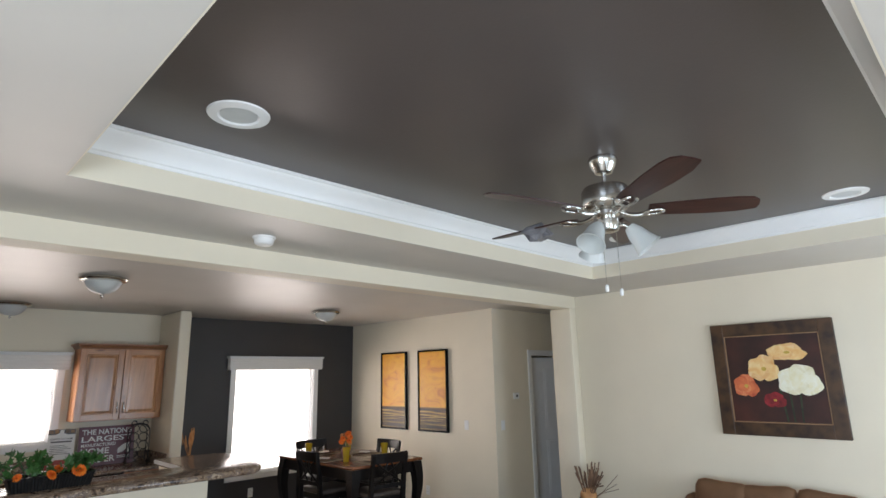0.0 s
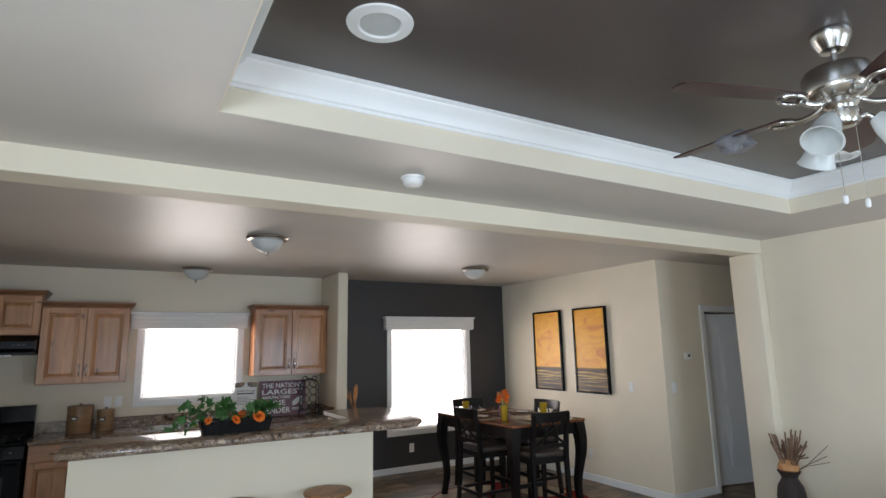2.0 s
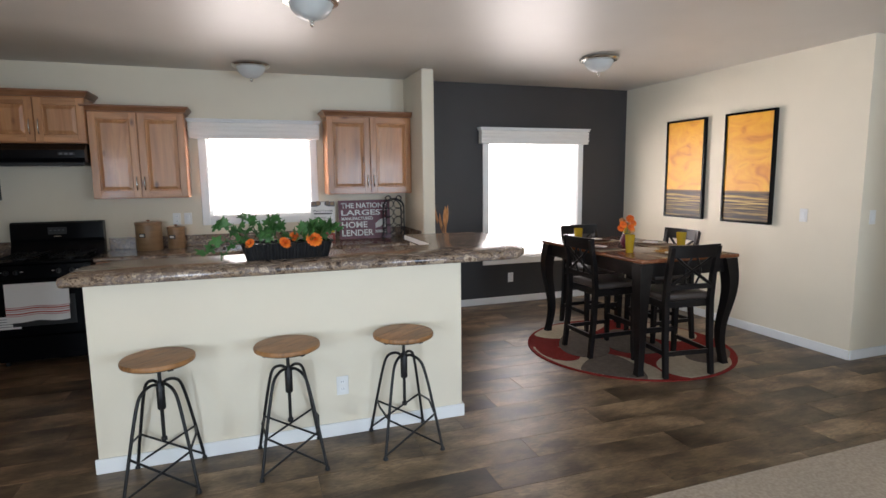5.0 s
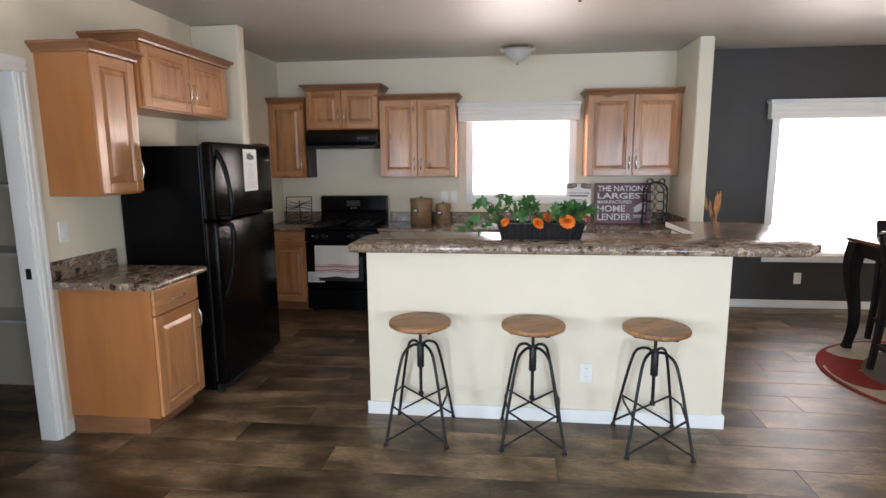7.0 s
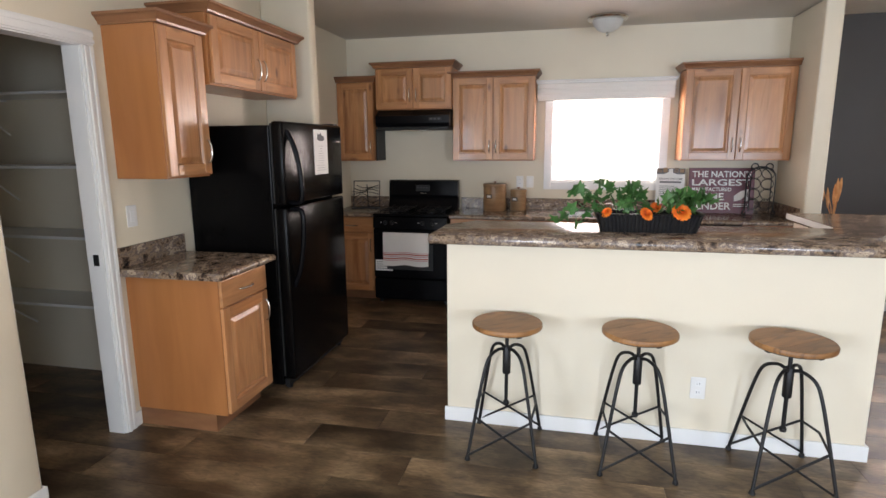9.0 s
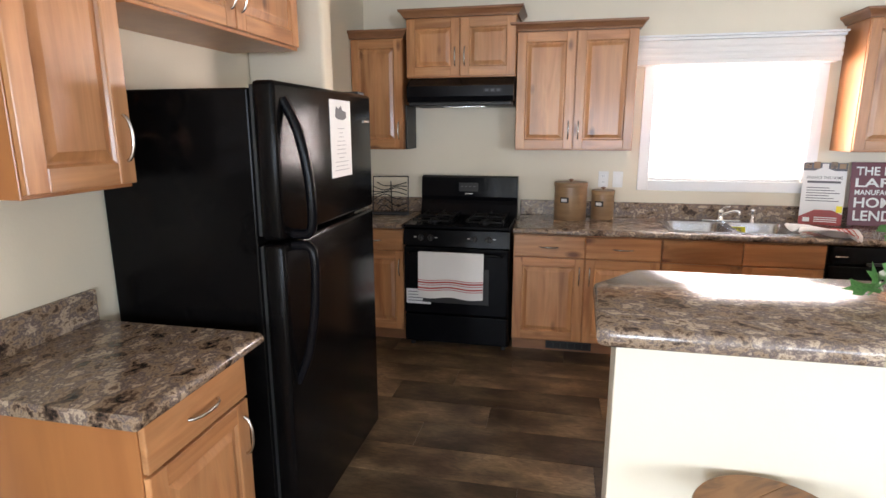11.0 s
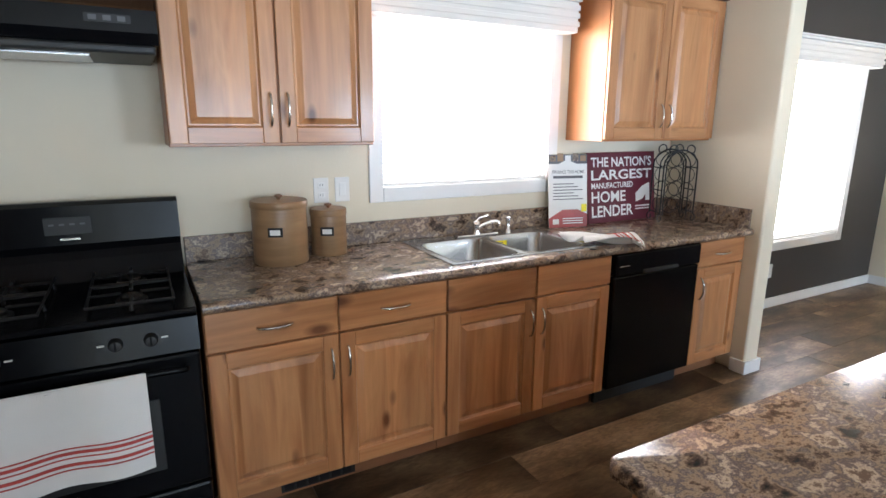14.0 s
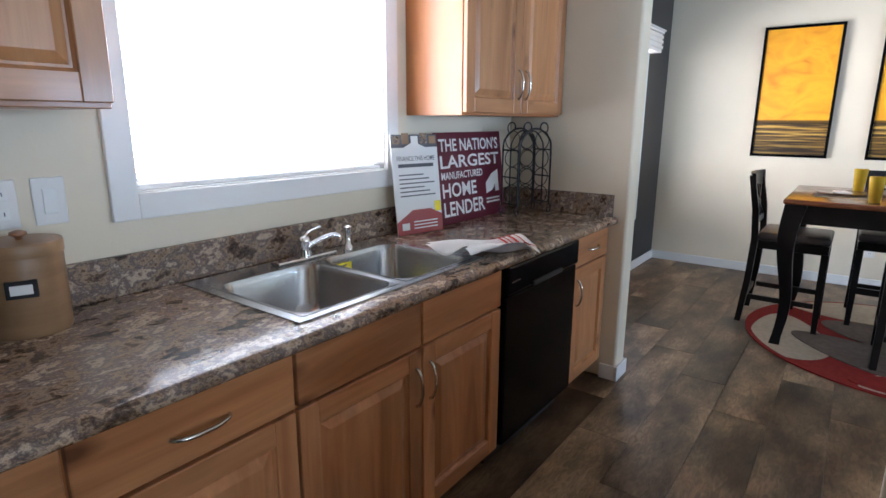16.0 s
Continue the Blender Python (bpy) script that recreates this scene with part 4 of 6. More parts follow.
cp = part("control_panel", loft(bmesh.new(), [[(x, -0.655, 0.775), (x, -0.60, 0.775), (x, -0.60, 0.89), (x, -0.635, 0.885)] for x in (0.002, SW - 0.002)]), BLACK, sv)
for kx in (0.13, 0.20, 0.51, 0.61):
    k = part("knob", loft(bmesh.new(), [ring((kx, -0.642 - q, 0.83), r, 14, "y") for q, r in ((0, 0.022), (0.012, 0.021), (0.026, 0.017), (0.028, 0.012))]), BLACKMATT, cp, "", 40)
    part("pointer", boxes((kx - 0.003, kx + 0.003, -0.676, -0.668, 0.818, 0.846)), BLACK, k)
    part("mark", boxes((kx + (0.03 if kx in (0.20, 0.61) else -0.05), kx + (0.05 if kx in (0.20, 0.61) else -0.03), -0.6545, -0.6475, 0.832, 0.836)), PLASTIC, cp)
part("cooktop", box(bmesh.new(), 0, SW, -0.645, -0.03, 0.896, 0.918, bevel=0.007), BLACK, sv)
for bx, by in ((0.19, -0.47), (0.19, -0.20), (0.565, -0.47), (0.565, -0.20)):
    bu = part("burner", lathe(bmesh.new(), [(0.05, 0), (0.05, 0.008), (0.035, 0.01), (0.035, 0.02), (0.028, 0.024)], (bx, by, 0.918), 18), IRON, sv, "", 40)
    bm = bmesh.new()
    for a in range(4):
        c, s = math.cos(a * math.pi / 2), math.sin(a * math.pi / 2)
        tube(bm, [(bx + 0.03 * c, by + 0.03 * s, 0.948), (bx + 0.125 * c, by + 0.125 * s, 0.946), (bx + 0.13 * c, by + 0.13 * s, 0.92)], 0.006, 6)
    q = 0.125
    tube(bm, [(bx - q, by - q, 0.944), (bx + q, by - q, 0.944), (bx + q, by + q, 0.944), (bx - q, by + q, 0.944), (bx - q, by - q, 0.944)], 0.006, 6)
    part("grate", bm, IRON, sv)
bg = part("backguard", loft(bmesh.new(), [[(x, -0.13, 0.918), (x, 0.0, 0.918), (x, 0.0, 1.215), (x, -0.055, 1.218), (x, -0.085, 1.205), (x, -0.10, 1.06), (x, -0.085, 1.03), (x, -0.10, 1.0)] for x in (0.0, SW)]), BLACK, sv)
part("display", boxes((0.30, 0.45, -0.0995, -0.088, 1.10, 1.165)), BLACKMATT, bg)
part("badge", boxes((0.345, 0.41, -0.1015, -0.097, 1.078, 1.086)), NICKEL, bg)
for k in range(4):
    part("button", boxes((0.315 + 0.033 * k, 0.332 + 0.033 * k, -0.1, -0.09, 1.135, 1.142)), INK, bg)


def hang(u, v):
    drop = 0.325
    return (0.125 + 0.46 * u + 0.006 * v * math.sin(6 * u), -0.712 - 0.006 * math.sin(3 * math.pi * u + 0.6) - 0.010 * v, 0.742 - drop * v - 0.006 * math.sin(3 * math.pi * u) * v)


tw = thing("dish_towel", -1.377, N - 0.04, 0, 0, "white dish towel with red stripes hanging on the oven handle", "towel")
part("cloth", thick_cloth(hang, 24, 12), TOWEL, tw, "", 60)
part("cloth_back", thick_cloth(lambda u, v: (0.13 + 0.45 * u, -0.680 - 0.03 * (1 - v) ** 6, 0.742 - 0.2 * v), 10, 6), TOWEL, tw, "", 60)
for v0, v1 in ((0.60, 0.612), (0.64, 0.67), (0.70, 0.712), (0.76, 0.79), (0.82, 0.832)):
    part("stripe", thick_cloth(lambda u, v, a=v0, b=v1: tuple(Vector(hang(u, a + (b - a) * v)) + Vector((0, -0.004, 0))), 24, 2, 0.002), STRIPE, tw, "red woven stripe")
pp = thing("paper_label", -1.377, N - 0.04, 0, 0, "pale printed energy card on the oven door", "label")
part("card", boxes((0.02, 0.20, -0.6545, -0.6525, 0.345, 0.455)), WHITE, pp)
for k in range(4):
    part("print_line", boxes((0.035, 0.17 - 0.02 * (k % 2), -0.6555, -0.6546, 0.365 + 0.022 * k, 0.370 + 0.022 * k)), INK, pp)

# ---- range hood ----
hd = thing("range_hood", -1.40, N, 0, 0, "black under-cabinet range hood", "range hood")
part("shell", loft(bmesh.new(), [[(x, -0.46, 1.80), (x, -0.44, 1.765), (x, 0, 1.75), (x, 0, 1.93), (x, -0.36, 1.93), (x, -0.44, 1.88), (x, -0.46, 1.87)] for x in (0.0, 0.755)]), BLACK, hd)
part("lower_lip", box(bmesh.new(), 0.01, 0.745, -0.44, -0.02, 1.735, 1.7645, bevel=0.008), BLACKMATT, hd)
part("switch_plate", boxes((0.55, 0.68, -0.4625, -0.4605, 1.825, 1.85)), IRON, hd)
for k in range(3):
    part("switch", boxes((0.562 + 0.04 * k, 0.585 + 0.04 * k, -0.467, -0.463, 1.83, 1.845)), INK, hd)
part("filter", boxes((0.25, 0.55, -0.38, -0.12, 1.728, 1.7345)), STEEL, hd)
sd = solid("stove_side_guard", box(bmesh.new(), -1.464, -1.452, N - 0.28, N - 0.002, U0, 1.75, bevel=0.002), BLACKMATT, "black heat guard on the side of the wall cabinet", "panel")

# ---- refrigerator ----
fr = thing("refrigerator", W + 0.01, 4.04, 0, 90, "tall black top-freezer refrigerator", "refrigerator")
FW = 0.905
part("body", box(bmesh.new(), 0, FW, -0.585, -0.005, 0.03, 1.705, bevel=0.006), BLACKTEX, fr)
for z0, z1, nm in ((1.215, 1.728, "freezer_door"), (0.075, 1.203, "fridge_door")):
    do = part(nm, box(bmesh.new(), 0.0, FW, -0.675, -0.597, z0, z1, bevel=0.016, seg=3), BLACKTEX, fr, "", 40)
    part("gasket", boxes((0.012, FW - 0.012, -0.597, -0.586, z0 + 0.012, z1 - 0.012)), BLACKMATT, do)
    if nm == "freezer_door":
        pts = [(0.075, -0.672, 1.228), (0.075, -0.728, 1.230), (0.074, -0.748, 1.262), (0.072, -0.750, 1.36), (0.068, -0.738, 1.48), (0.063, -0.712, 1.59), (0.060, -0.672, 1.672)]
    else:
        pts = [(0.075, -0.672, 1.188), (0.075, -0.728, 1.186), (0.074, -0.748, 1.155), (0.072, -0.750, 1.05), (0.068, -0.738, 0.92), (0.063, -0.712, 0.79), (0.060, -0.672, 0.69)]
    part("handle", tube(bmesh.new(), curve(pts, 5), 0.017, 10), BLACK, do, "glossy black bow handle", 60)
part("badge", boxes((FW - 0.10, FW - 0.03, -0.677, -0.6752, 1.605, 1.613)), NICKEL, fr)
part("base_grille", boxes((0.01, FW - 0.01, -0.62, -0.59, 0.02, 0.07)), BLACKMATT, fr)
for fx in (0.05, FW - 0.05):
    for fy in (-0.60, -0.08):
        part("foot", lathe(bmesh.new(), [(0.02, 0), (0.02, 0.03)], (fx, fy, 0), 10), BLACKMATT, fr)
part("hinge_cover", box(bmesh.new(), FW - 0.09, FW - 0.01, -0.65, -0.56, 1.7285, 1.742, bevel=0.004), BLACKMATT, fr)
nt = thing("paper_notice", W + 0.01, 4.04, 0, 90, "white printed notice taped to the freezer door", "notice")
part("sheet", boxes((0.425, 0.638, -0.6775, -0.6757, 1.385, 1.69)), WHITE, nt)
bm = loft(bmesh.new(), [[(0.475, y, 1.625), (0.50, y, 1.615), (0.555, y, 1.612), (0.59, y, 1.622), (0.585, y, 1.645), (0.55, y, 1.650), (0.535, y, 1.668), (0.51, y, 1.655), (0.485, y, 1.664)] for y in (-0.6776, -0.6784)])
part("picture", bm, INK, nt)
for k, wd in enumerate((0.075, 0.06, 0.07, 0.03, 0.05, 0.045, 0.05, 0.04, 0.025, 0.018, 0.035)):
    z = 1.412 + 0.0165 * k
    part("print_line", boxes((0.53 - wd, 0.53 + wd, -0.6784, -0.6776, z, z + 0.0022)), PALEINK, nt)


# ---- worktop things ----
def canister(x, y, r, h, label):
    c = thing("canister", x, y, T1, 0, label, "canister", "lidded canisters on the worktop")
    part("drum", lathe(bmesh.new(), [(r * 0.97, 0), (r, 0.006), (r, h - 0.035), (r * 0.99, h - 0.03)], n=32), CORK, c, "", 40)
    lid = part("lid", lathe(bmesh.new(), [(r * 1.02, h - 0.03), (r * 1.035, h - 0.027), (r * 1.035, h - 0.004), (r * 1.01, h), (r * 0.5, h + 0.002)], n=32), CORK, c, "", 40)
    part("knob", lathe(bmesh.new(), [(0.006, h), (0.008, h + 0.008), (0.018, h + 0.014), (0.017, h + 0.02), (0.006, h + 0.024)], n=14), CROWNWOOD, lid, "dark wooden knob", 50)
    a0 = radians(-112)
    hw, hh = 0.030, 0.020
    nx, ny = math.cos(a0), math.sin(a0)
    lp = part("label_holder", box(bmesh.new(), -hw, hw, -0.004, 0.012, -hh, hh, bevel=0.002), IRON, c, "black label holder", None, pose(nx * (r + 0.001), ny * (r + 0.001), h * 0.55, 0, 0, math.degrees(a0) + 90))
    part("card", boxes((-hw + 0.009, hw - 0.009, -0.0055, -0.0041, -hh + 0.009, hh - 0.009)), WHITE, lp)


canister(-0.225, 6.63, 0.118, 0.275, "large tan wooden canister with lid and label")
canister(0.012, 6.688, 0.082, 0.215, "small tan wooden canister with lid and label")

# the large sign leaning on the wall
sg = thing("advertising_sign", 1.655, 6.70, T1, 0, "maroon advertising board with white capital letters", "sign")
lean_m = pose(0, 0, 0.002, -7, 0, 0)
pl = part("board", boxes((0, 0.585, 0, 0.006, 0, 0.435)), MAROON, sg, "", None, lean_m)
for txt, x0, z0, w_, h_ in (("THE NATION'S", 0.03, 0.345, 0.525, 0.062), ("LARGEST", 0.03, 0.265, 0.525, 0.062), ("MANUFACTURED", 0.03, 0.212, 0.355, 0.036), ("HOME", 0.03, 0.125, 0.29, 0.07), ("LENDER", 0.03, 0.035, 0.355, 0.07)):
    lettering(txt, w_, h_, WHITE, pl, pose(x0, -0.0012, z0), 0.02)
bm = bmesh.new()
loft(bm, [[(0.41, y, 0.17), (0.47, y, 0.215), (0.535, y, 0.235), (0.535, y, 0.12), (0.50, y, 0.12), (0.50, y, 0.16), (0.47, y, 0.13), (0.41, y, 0.115)] for y in (-0.0015, -0.0003)])
part("emblem", bm, WHITE, pl)
for k, wd in enumerate((0.13, 0.13)):
    part("print_bar", boxes((0.405, 0.405 + wd, -0.0015, -0.0003, 0.065 + 0.018 * k, 0.074 + 0.018 * k)), PLASTIC, pl)

# a printed card in front of it
fl = thing("printed_leaflet_stand", 1.35, 6.705, T1, -12, "white and red printed leaflet leaning beside the sign", "leaflet")
lean_m = pose(0, 0, 0.002, -7, 0, 0)
pl = part("card", boxes((0, 0.255, 0, 0.004, 0, 0.43)), WHITE, fl, "", None, lean_m)
bm = bmesh.new()
loft(bm, [[(0.0, y, 0.0), (0.255, y, 0.0), (0.255, y, 0.075), (0.19, y, 0.105), (0.09, y, 0.105), (0.0, y, 0.055)] for y in (-0.0014, -0.0003)])
part("red_panel", bm, REDPRINT, pl)
part("house_strip", boxes((0, 0.255, -0.0014, -0.0003, 0.375, 0.43)), INK, pl)
for k in range(5):
    part("photo", boxes((0.008 + 0.05 * k, 0.046 + 0.05 * k, -0.0024, -0.0015, 0.39, 0.424 + 0.012 * (k % 2))), (STONE, CORK, PLASTIC)[k % 3], pl)
bm = bmesh.new()
loft(bm, [[(0.01, y, 0.35), (0.12, y, 0.40), (0.245, y, 0.35)] for y in (-0.0034, -0.0025)])
part("roof_shape", bm, WHITE, pl)
lettering("FINANCE THIS HOME", 0.21, 0.02, INK, pl, pose(0.025, -0.0016, 0.318), 0.005)
part("print_bar", boxes((0.03, 0.225, -0.0014, -0.0003, 0.290, 0.305)), INK, pl)
for k in range(6):
    part("print_bar", boxes((0.03, 0.225 - 0.03 * (k % 3), -0.0014, -0.0003, 0.165 + 0.018 * k, 0.170 + 0.018 * k)), INK, pl)
part("price_flag", boxes((0.215, 0.25, -0.0026, -0.0016, 0.09, 0.135)), YELLOW, pl)
part("emblem", boxes((0.025, 0.065, -0.0026, -0.0016, 0.02, 0.05)), WHITE, pl)
for k in range(3):
    part("print_bar", boxes((0.09, 0.225, -0.0026, -0.0016, 0.022 + 0.014 * k, 0.027 + 0.014 * k)), PLASTIC, pl)

# wrought iron bottle rack
rk = thing("wine_rack", 2.245, 6.58, T1, -18, "black wrought iron bottle rack with scrolled feet", "wine rack")
HWD = 0.115
for yy in (-0.06, 0.06):
    arch = curve([(-HWD, yy, 0.05), (-HWD, yy, 0.34), (-HWD * 0.85, yy, 0.40), (-HWD * 0.4, yy, 0.44), (0, yy, 0.45), (HWD * 0.4, yy, 0.44), (HWD * 0.85, yy, 0.40), (HWD, yy, 0.34), (HWD, yy, 0.05)], 4)
    part("arch", tube(bmesh.new(), arch, 0.005, 6), IRON, rk)
    inner = [(p[0] * 0.72, p[1] * 0.6, p[2] - 0.012) for p in arch]
    part("inner_arch", tube(bmesh.new(), inner, 0.004, 6), IRON, rk)
    for row in range(4):
        for cx in (-0.052, 0.052):
            part("bottle_ring", tube(bmesh.new(), [(cx + 0.05 * math.cos(a), yy * 0.95, 0.105 + 0.095 * row + 0.047 * math.sin(a)) for a in [2 * math.pi * k / 16 for k in range(17)]], 0.0025, 5), IRON, rk)
    for sx in (-1, 1):
        foot = [(sx * (HWD + 0.02 * math.sin(a) * (1 - a / 9)), yy, 0.025 + 0.025 * math.cos(a) * (1 - a / 12)) for a in [0.5 * k for k in range(12)]]
        part("scroll_foot", tube(bmesh.new(), [(sx * HWD, yy, 0.06)] + foot, 0.004, 6), IRON, rk)
        top_s = [(sx * (0.055 + 0.032 * math.cos(a) * (1 - a / 11)), yy, 0.455 + 0.03 * math.sin(a) * (1 - a / 11)) for a in [0.5 * k - 0.8 for k in range(12)]]
        part("scroll", tube(bmesh.new(), top_s, 0.004, 6), IRON, rk)
for sx in (-HWD, HWD):
    for z in (0.06, 0.2, 0.34):
        part("cross_bar", tube(bmesh.new(), [(sx, -0.06, z), (sx, 0.06, z)], 0.004, 6), IRON, rk)

# wire cookbook stand in the corner
cs = thing("cookbook_stand", -1.62, 6.60, T1, 12, "black wire cookbook stand with scrolled leaf work", "stand")
lean_m = pose(0, 0, 0, -16, 0, 0)
fm = part("frame", tube(bmesh.new(), [(-0.14, 0, 0.012), (0.14, 0, 0.012), (0.14, 0, 0.30), (-0.14, 0, 0.30), (-0.14, 0, 0.012)], 0.006, 6), IRON, cs, "", None, lean_m)
for k in range(7):
    ph = k * 0.9
    part("scroll_wire", tube(bmesh.new(), curve([(-0.13 + 0.03 * math.cos(ph), 0, 0.04 + 0.036 * k), (-0.05, 0, 0.07 + 0.03 * k + 0.03 * math.sin(ph)), (0.04, 0, 0.05 + 0.033 * k - 0.03 * math.cos(ph)), (0.13, 0, 0.05 + 0.034 * k)], 4), 0.0035, 5), IRON, fm)
part("ledge", boxes((-0.15, 0.15, -0.07, -0.004, 0.0, 0.010)), IRON, cs)
part("rear_leg", tube(bmesh.new(), [(0, 0.075, 0.25), (0, 0.135, 0.005)], 0.005, 6), IRON, cs)


# ---- planter on the bar ----
pt = thing("ivy_planter", 0.92, 4.02, 1.122, 2, "dark wicker trough with trailing ivy and orange flowers", "planter")
bm = bmesh.new()
loft(bm, [rounded(-0.235, 0.235, -0.08, 0.08, 0.02, 0.0), rounded(-0.265, 0.265, -0.10, 0.10, 0.025, 0.095), rounded(-0.275, 0.275, -0.11, 0.11, 0.025, 0.10), rounded(-0.255, 0.255, -0.09, 0.09, 0.02, 0.10), rounded(-0.245, 0.245, -0.085, 0.085, 0.02, 0.07)])
part("trough", bm, BASKET, pt)
for k in range(26):
    x = -0.24 + 0.48 * k / 25
    part("rib", tube(bmesh.new(), [(x * 0.96, -0.082, 0.004), (x * 1.04, -0.108, 0.094)], 0.006, 5), BASKET, pt)
rng = random.Random(4)


def ivy_leaf():
    """A five-lobed leaf, folded a little along its rib."""
    out = [(0, 0), (0.30, -0.22), (0.52, 0.02), (0.36, 0.22), (0.62, 0.52), (0.24, 0.55), (0, 1.0), (-0.24, 0.55), (-0.62, 0.52), (-0.36, 0.22), (-0.52, 0.02), (-0.30, -0.22)]
    bm = bmesh.new()
    rib = [bm.verts.new((0, y, 0.04 if 0 < y < 1 else 0)) for y in (0, 0.55, 1.0)]
    right = [bm.verts.new((x, y, -0.12 * abs(x))) for x, y in out[1:6]]
    left = [bm.verts.new((x, y, -0.12 * abs(x))) for x, y in out[7:][::-1]]
    for s in (right, left):
        bm.faces.new([rib[0], s[0], s[1], s[2]]), bm.faces.new([rib[0], s[2], rib[1]]), bm.faces.new([rib[1], s[2], s[3], s[4]]), bm.faces.new([rib[1], s[4], rib[2]])
    return bm


leaf = mesh_of("leaf", ivy_leaf(), LEAF)


def spray(base, reach, count, size):
    """Leaves strung along a stem that arches from base by reach."""
    a, r = Vector(base), Vector(reach)
    stem = curve([a, a + r * 0.4 + Vector((0, 0, 0.05)), a + r * 0.8 + Vector((0, 0, 0.03)), a + r], 4)
    part("stem", tube(bmesh.new(), stem, 0.0025, 5), LEAF, pt)
    for k in range(count):
        p = stem[int((k + 1) / count * (len(stem) - 1))]
        s = size * rng.uniform(0.75, 1.2)
        share("leaf", leaf, pt, Matrix.LocRotScale(p + Vector((rng.uniform(-.02, .02), rng.uniform(-.02, .02), rng.uniform(-.005, .015))), Euler((rng.uniform(0.3, 1.5), rng.uniform(-0.5, 0.5), rng.uniform(-2.4, 2.4))), (s, s, s)))


for base, reach, n_, s_ in (((-0.18, 0, 0.09), (-0.22, -0.02, 0.12), 6, 0.07), ((-0.2, -0.04, 0.09), (-0.17, -0.09, -0.07), 5, 0.06), ((-0.22, -0.03, 0.09), (-0.24, -0.05, -0.05), 6, 0.065), ((-0.15, 0.02, 0.09), (-0.10, 0.02, 0.17), 7, 0.06),
                            ((-0.1, 0.02, 0.09), (0.03, 0.03, 0.23), 7, 0.06), ((0.0, 0, 0.09), (-0.08, -0.04, 0.13), 7, 0.07), ((0.05, -0.05, 0.09), (0.06, -0.05, 0.07), 6, 0.065), ((0.12, 0.03, 0.09), (0.05, 0.02, 0.10), 6, 0.075),
                            ((0.2, 0, 0.09), (0.09, -0.02, 0.10), 7, 0.085), ((0.15, -0.06, 0.09), (-0.02, -0.05, -0.02), 5, 0.065), ((-0.05, -0.06, 0.09), (-0.06, -0.06, 0.03), 6, 0.06), ((-0.12, -0.05, 0.09), (-0.03, -0.05, 0.08), 7, 0.065),
                            ((0.22, 0.03, 0.09), (0.03, 0.04, 0.07), 5, 0.08), ((-0.2, 0.05, 0.09), (-0.12, 0.05, 0.05), 6, 0.06)):
    spray(base, (reach[0], reach[1], reach[2] * (0.85 if reach[0] < -0.09 else 0.58)), n_ + 2, s_ * 0.92)


def flower(parent, x, y, z, r, mat):
    bm = bmesh.new()
    for ring_r, count, lift in ((1.0, 13, 0.15), (0.8, 11, 0.45), (0.55, 9, 0.8), (0.3, 6, 1.15)):
        for k in range(count):
            a = 2 * math.pi * (k + 0.5 * (count % 2)) / count
            c, s = math.cos(a), math.sin(a)
            t = Vector((-s, c, 0)) * r * 0.26
            base, tip = Vector((c, s, 0)) * r * 0.1, Vector((c * ring_r, s * ring_r, lift * 0.6)) * r
            midp = base + (tip - base) * 0.7 + Vector((0, 0, 0.06 * r))
            bm.faces.new([bm.verts.new(p) for p in (base, midp - t, tip - t * 0.5, tip + t * 0.5, midp + t)])
    return part("flower", bm, mat, parent, "orange flower head", None, pose(x, y, z, 55, 0, rng.uniform(-40, 40)))


for x, y, z, r in ((-0.215, -0.10, 0.105, 0.03), (-0.02, -0.11, 0.10, 0.038), (0.15, -0.10, 0.11, 0.05), (0.05, 0.03, 0.12, 0.032)):
    f_ = flower(pt, x, y, z, r, PETAL)


